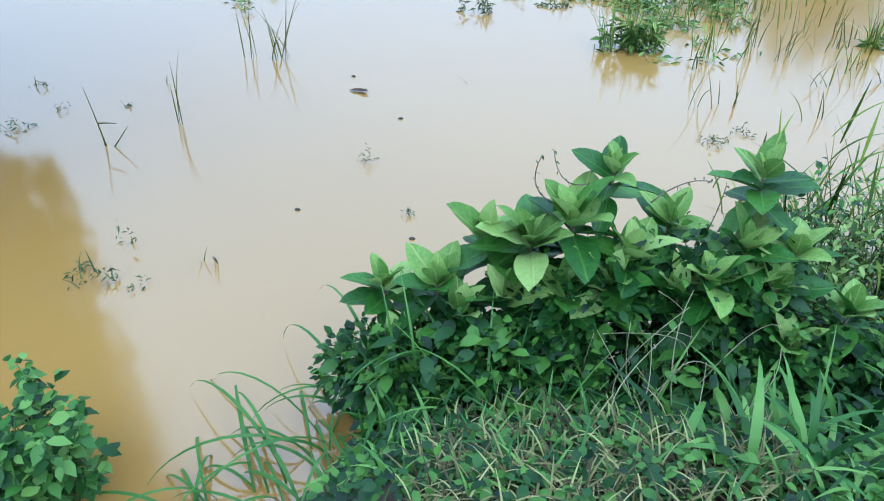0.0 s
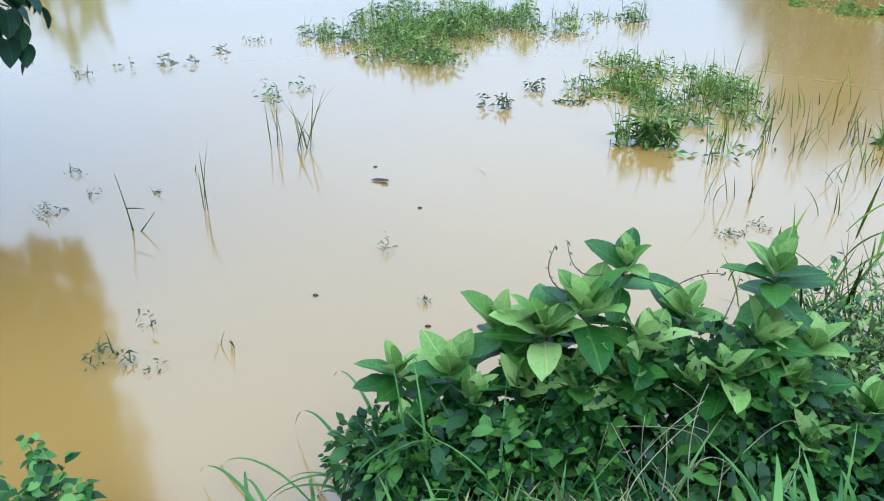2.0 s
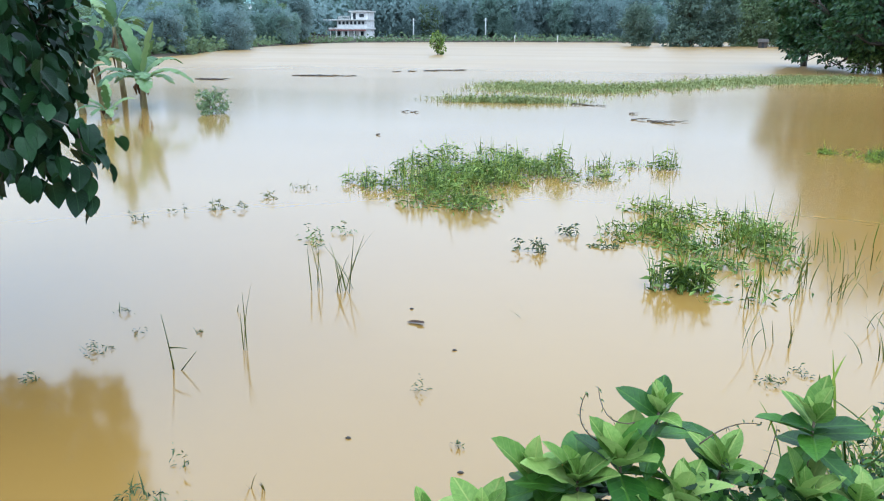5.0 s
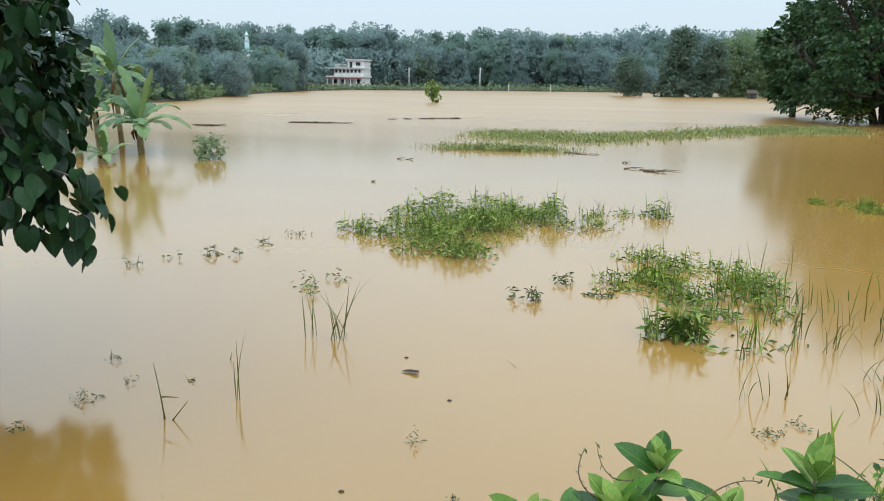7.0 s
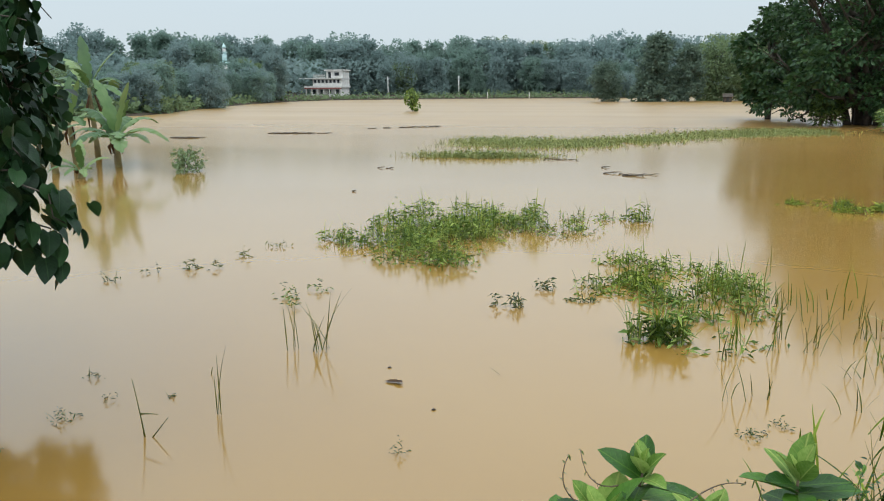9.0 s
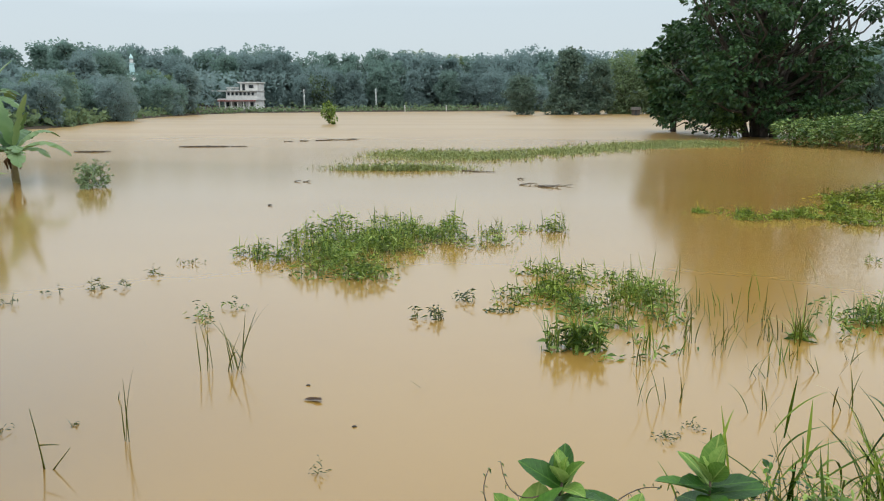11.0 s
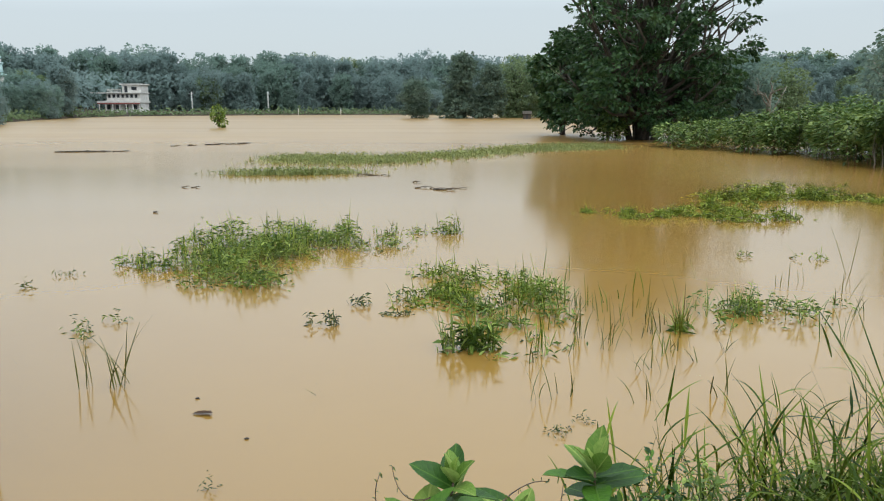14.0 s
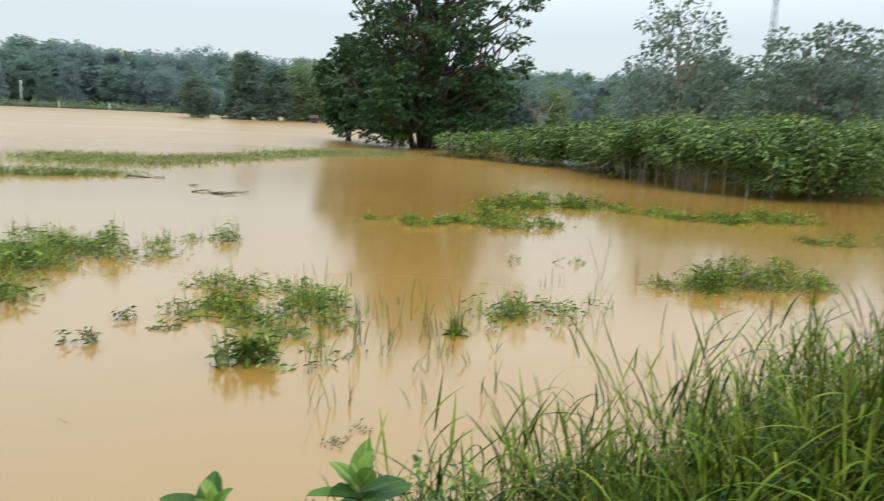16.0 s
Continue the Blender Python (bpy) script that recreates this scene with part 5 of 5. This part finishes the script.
# tall grass at the right of the bank, thin in front and dense behind
def tall_grass(region, n, h, seed, label, dense=1.0, width=0.019):
    rng = np.random.default_rng(seed)
    cx, cy = (region[0] + region[1]) / 2, (region[2] + region[3]) / 2
    t = thing("tall_grass", cx, cy, 0, label, "grass", kind="stuff")
    m = max(5, n // 40)
    tx, ty = rng.uniform(region[0], region[1], m), rng.uniform(region[2], region[3], m)
    c = max(10, n // 6)
    pick = rng.integers(0, m, c)
    x, y = tx[pick] + rng.normal(0, 0.10, c), ty[pick] + rng.normal(0, 0.10, c)
    z = np.array([max(-0.15, bank_z(a, b)) for a, b in zip(x, y)])
    H = h * rng.uniform(0.5, 1.05, c)
    az, a0, a1 = rng.uniform(0, 6.283, c), np.abs(rng.normal(0, 0.26, c)), np.abs(rng.normal(0.3, 0.45, c))
    part("blades", blades("culm", np.column_stack([x - cx, y - cy, z]), az, H, 0.013, a0, a1, 8), M_REED, t)
    # leaves leave the culm alternately and arch outwards
    P, A = [], []
    for i in range(c):
        for f in np.linspace(0.10, 0.86, int(6 * dense)):
            f = f + rng.normal(0, 0.04)
            th = a0[i] + a1[i] * f * 0.5
            r = H[i] * f * math.sin(th)
            P.append((x[i] - cx + r * math.cos(az[i]), y[i] - cy + r * math.sin(az[i]), z[i] + H[i] * f * math.cos(th)))
            A.append(f)
    P, A = np.array(P), np.array(A)
    k = len(P)
    L = rng.uniform(0.26, 0.66, k) * (1.1 - 0.3 * A)
    part("side_blades", blades("side_blade", P, rng.uniform(0, 6.283, k), L, width * rng.uniform(0.6, 1.15, k), rng.uniform(0.25, 1.15, k), np.clip(rng.normal(0.7, 0.8, k), 0, 2.6), 8), M_TALL, t)


tall_grass((0.75, 1.7, 2.9, 3.7), 340, 1.05, 741, "thin tall grass standing in the shallow water")
tall_grass((1.3, 2.3, 2.9, 3.8), 430, 1.2, 742, "tall green grass at the water's edge")
tall_grass((2.1, 3.6, 2.7, 3.8), 1000, 1.3, 743, "dense tall green grass on the bank")
tall_grass((1.6, 2.8, 2.3, 2.9), 450, 0.85, 744, "dense green grass on the bank")
tall_grass((3.2, 5.2, 3.2, 4.7), 1100, 1.4, 745, "dense tall green grass on the bank")
bank_grass("broad_grass", (1.7, 3.4, 2.3, 3.1), 700, 0.8, 0.024, M_TALL, "broad-bladed bright grass among the tall grass", 755, 1.6, 0.45, 8)
bank_grass("broad_grass", (2.6, 4.4, 2.7, 3.7), 800, 1.05, 0.024, M_TALL, "broad-bladed bright grass among the tall grass", 756, 1.5, 0.4, 8)
rngr = np.random.default_rng(746)
t = thing("bank_weeds", 2.4, 3.0, 0, "leafy weeds low among the tall grass", "weeds", kind="stuff")
n = 11000
x, y = rngr.uniform(-0.7, 2.2, n), rngr.uniform(-0.9, 0.8, n)
z = np.array([max(0, bank_z(a + 2.4, b + 3.0)) for a, b in zip(x, y)]) + rngr.uniform(0.0, 0.6, n) ** 1.3
keep = y > -0.55 + 0.35 * np.sin(x * 2.6) + rngr.normal(0, 0.12, n)
x, y, z, n = x[keep], y[keep], z[keep], int(keep.sum())
L = rngr.uniform(0.03, 0.09, n)
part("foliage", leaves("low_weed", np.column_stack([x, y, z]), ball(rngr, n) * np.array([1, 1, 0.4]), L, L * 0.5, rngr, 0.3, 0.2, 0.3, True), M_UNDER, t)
def herb(x, y, h, n, seed, label, mat=None, size=0.05):
    """A few leafy upright stems."""
    rng = np.random.default_rng(seed)
    t = thing("leafy_herb", x, y, 0, label, "weed", "herbs in the shallow water")
    lines, P, D = [], [], []
    for k in range(n):
        top = np.array([rng.normal(0, 0.10), rng.normal(0, 0.10), h * rng.uniform(0.7, 1.05)])
        line = bent((top[0] * 0.4, top[1] * 0.4, -0.1), tuple(top), rng, 0.005, 0.002, 8, 0.1)
        lines.append(line)
        for q in range(4, 9):
            for _ in range(10):
                P.append(np.array(line[q][0]) + rng.normal(0, 0.03, 3))
                D.append(ball(rng, 1)[0] * np.array([1, 1, 0.5]) + np.array([0, 0, 0.1]))
    L = size * rng.uniform(0.6, 1.4, len(P))
    part("foliage", leaves("herb_leaf", np.array(P), np.array(D), L, L * 0.42, rng, 0.35, 0.2, 0.3, True), mat or M_UNDER, t)
    for line in lines:
        part("stem", tubes("herb_stem", [line], 5), M_STEM, t)


herb(0.95, 3.1, 0.85, 7, 747, "leafy green herb standing among the thin grass")
herb(1.12, 3.25, 0.75, 6, 748, "leafy green herb standing among the thin grass", M_WEED)
herb(0.82, 3.3, 0.6, 7, 753, "leafy green herb standing among the thin grass", M_UNDER)
herb(0.74, 2.9, 0.75, 5, 750, "leafy green herb standing among the thin grass", M_WEED)
herb(1.0, 2.85, 0.7, 7, 754, "leafy green herb standing among the thin grass", M_WEED)
herb(1.35, 3.05, 0.7, 7, 757, "leafy green herb standing among the thin grass")
herb(1.8, 3.3, 0.75, 6, 751, "leafy green herb standing among the tall grass", M_WEED)
tuft("tall_blade", 0.47, 2.66, 3, 1.3, 0.05, "dark upright grass blade behind the shrub", 749, M_TALL, 0.15, 0.02, 0.08, z=0.0, group="")


# ---- overhanging tree at the left ----
HEART = [broad_leaf_mesh(800 + i, True) for i in range(5)]
for m in HEART:
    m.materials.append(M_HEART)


def overhang():
    rng = np.random.default_rng(810)
    bx, by = -7.3, 3.2
    t = thing("overhanging_tree", bx, by, 0.0, "heart-leaved tree overhanging the water, backlit shade in its leaf colour", "tree")
    base = np.array([bx, by, 0.0])
    trunk = bent((0, 0, -0.8), (0.5, 0.4, 6.5), rng, 0.26, 0.12, 7, 0.05)
    part("trunk", tubes("trunk", [trunk], 9), M_BARK, t)
    # leaf masses: x, y, z, radius
    masses = [(-6.0, 5.3, 5.2, 0.9), (-5.6, 4.9, 6.4, 0.9), (-5.0, 4.2, 5.3, 0.8), (-4.3, 3.5, 4.8, 0.7), (-4.6, 3.7, 6.2, 0.8), (-3.9, 3.0, 4.0, 0.6), (-4.1, 2.8, 3.2, 0.6), (-3.8, 2.6, 2.5, 0.5), (-4.5, 3.2, 2.6, 0.6),
              (-4.9, 3.5, 3.6, 0.7), (-5.4, 4.1, 4.4, 0.8), (-5.5, 4.0, 2.7, 0.8), (-5.4, 3.6, 1.9, 0.6), (-6.2, 4.7, 2.3, 0.8), (-6.3, 4.8, 3.5, 0.9), (-6.9, 5.2, 1.9, 0.8), (-6.6, 4.0, 1.7, 0.7), (-4.8, 2.7, 1.9, 0.5), (-5.2, 2.4, 2.8, 0.7), (-4.6, 2.2, 3.6, 0.7),
              (-5.2, 2.6, 4.6, 0.9), (-5.8, 3.4, 5.6, 1.0), (-6.4, 4.2, 6.8, 1.0), (-7.6, 5.4, 3.0, 0.9), (-7.4, 5.6, 4.6, 1.0), (-6.2, 2.2, 3.4, 0.8), (-5.6, 1.6, 2.4, 0.7), (-7.0, 4.6, 5.6, 1.0), (-4.2, 2.3, 2.0, 0.4), (-3.7, 2.9, 3.4, 0.5), (-5.0, 3.0, 7.2, 0.9), (-6.0, 4.4, 1.5, 0.5),
              (-5.9, 5.6, 3.6, 0.6), (-6.1, 5.8, 4.4, 0.8), (-6.0, 5.6, 2.6, 0.6), (-5.5, 5.9, 5.4, 0.8), (-5.4, 5.8, 6.6, 0.9), (-5.0, 5.2, 5.6, 0.7), (-4.6, 4.6, 4.8, 0.6), (-6.8, 6.2, 2.4, 0.8)]
    limbs, P, D = [], [], []
    for x, y, z, r in masses:
        c = np.array([x - bx, y - by, z])
        start = trunk[min(7, max(2, int(z * 0.75)))][0]
        line = bent(start, tuple(c), rng, 0.05, 0.012, 6, 0.15)
        limbs.append(line)
        for _ in range(8):
            e = c + ball(rng, 1)[0] * r * 0.9
            limbs.append(bent(tuple(c), tuple(e), rng, 0.010, 0.004, 4, 0.25))
        n = int(1050 * r * r)
        u = ball(rng, n)
        p = c + u * r * np.cbrt(rng.random((n, 1))) * np.array([1, 1, 0.9])
        P.append(p)
        D.append(u * 0.5 + ball(rng, n) * np.array([0.6, 0.6, 0.3]) + np.array([0, 0, -0.6]))
    part("limbs", tubes("limbs", limbs, 6), M_BARK, t)
    P, D = np.concatenate(P), np.concatenate(D)
    # crown leaves are cut back to fit the camera's view, only sprays hang beyond
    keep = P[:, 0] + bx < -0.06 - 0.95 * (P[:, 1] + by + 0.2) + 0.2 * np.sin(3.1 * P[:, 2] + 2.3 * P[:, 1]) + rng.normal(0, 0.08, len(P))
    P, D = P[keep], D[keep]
    L = rng.uniform(0.10, 0.17, len(P))
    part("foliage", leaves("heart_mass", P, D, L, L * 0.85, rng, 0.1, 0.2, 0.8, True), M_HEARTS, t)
    # the spray that hangs lowest over the water
    for p, q in [((-3.15, 2.55, 2.35), (-2.72, 2.64, 1.93)), ((-3.1, 2.6, 2.2), (-2.82, 2.68, 1.77)), ((-3.2, 2.5, 2.15), (-2.95, 2.62, 1.8)), ((-3.25, 2.6, 2.6), (-2.90, 2.62, 2.2)), ((-3.3, 2.5, 2.95), (-2.72, 2.55, 2.85)), ((-3.3, 2.5, 2.5), (-2.9, 2.5, 2.4)), ((-3.4, 2.4, 2.1), (-3.15, 2.5, 1.85)), ((-3.4, 2.5, 2.7), (-3.0, 2.5, 2.65)), ((-3.4, 2.5, 3.1), (-2.85, 2.55, 3.05)), ((-3.45, 2.5, 2.3), (-3.0, 2.55, 2.1))]:
        line = bent(tuple(np.subtract(p, base)), tuple(np.subtract(q, base)), rng, 0.008, 0.003, 7, 0.2)
        part("twig", tubes("twig", [line], 6), M_BARK, t)
        for k in range(0, 8):
            for _ in range(4):
                c = Vector(line[k][0]) + Vector(rng.normal(0, 0.045, 3))
                part("leaf", HEART[int(rng.integers(0, 5))], None, t, m=leaf_pose(c, rng.uniform(0, 6.283), radians(rng.uniform(-85, -35)), rng.normal(0, 0.5), rng.uniform(0.08, 0.13)))
        limb = bent((0.3, 0.2, 4.2), tuple(np.subtract(p, base)), rng, 0.035, 0.009, 6, 0.12)
        part("limb", tubes("limb", [limb], 6), M_BARK, t)


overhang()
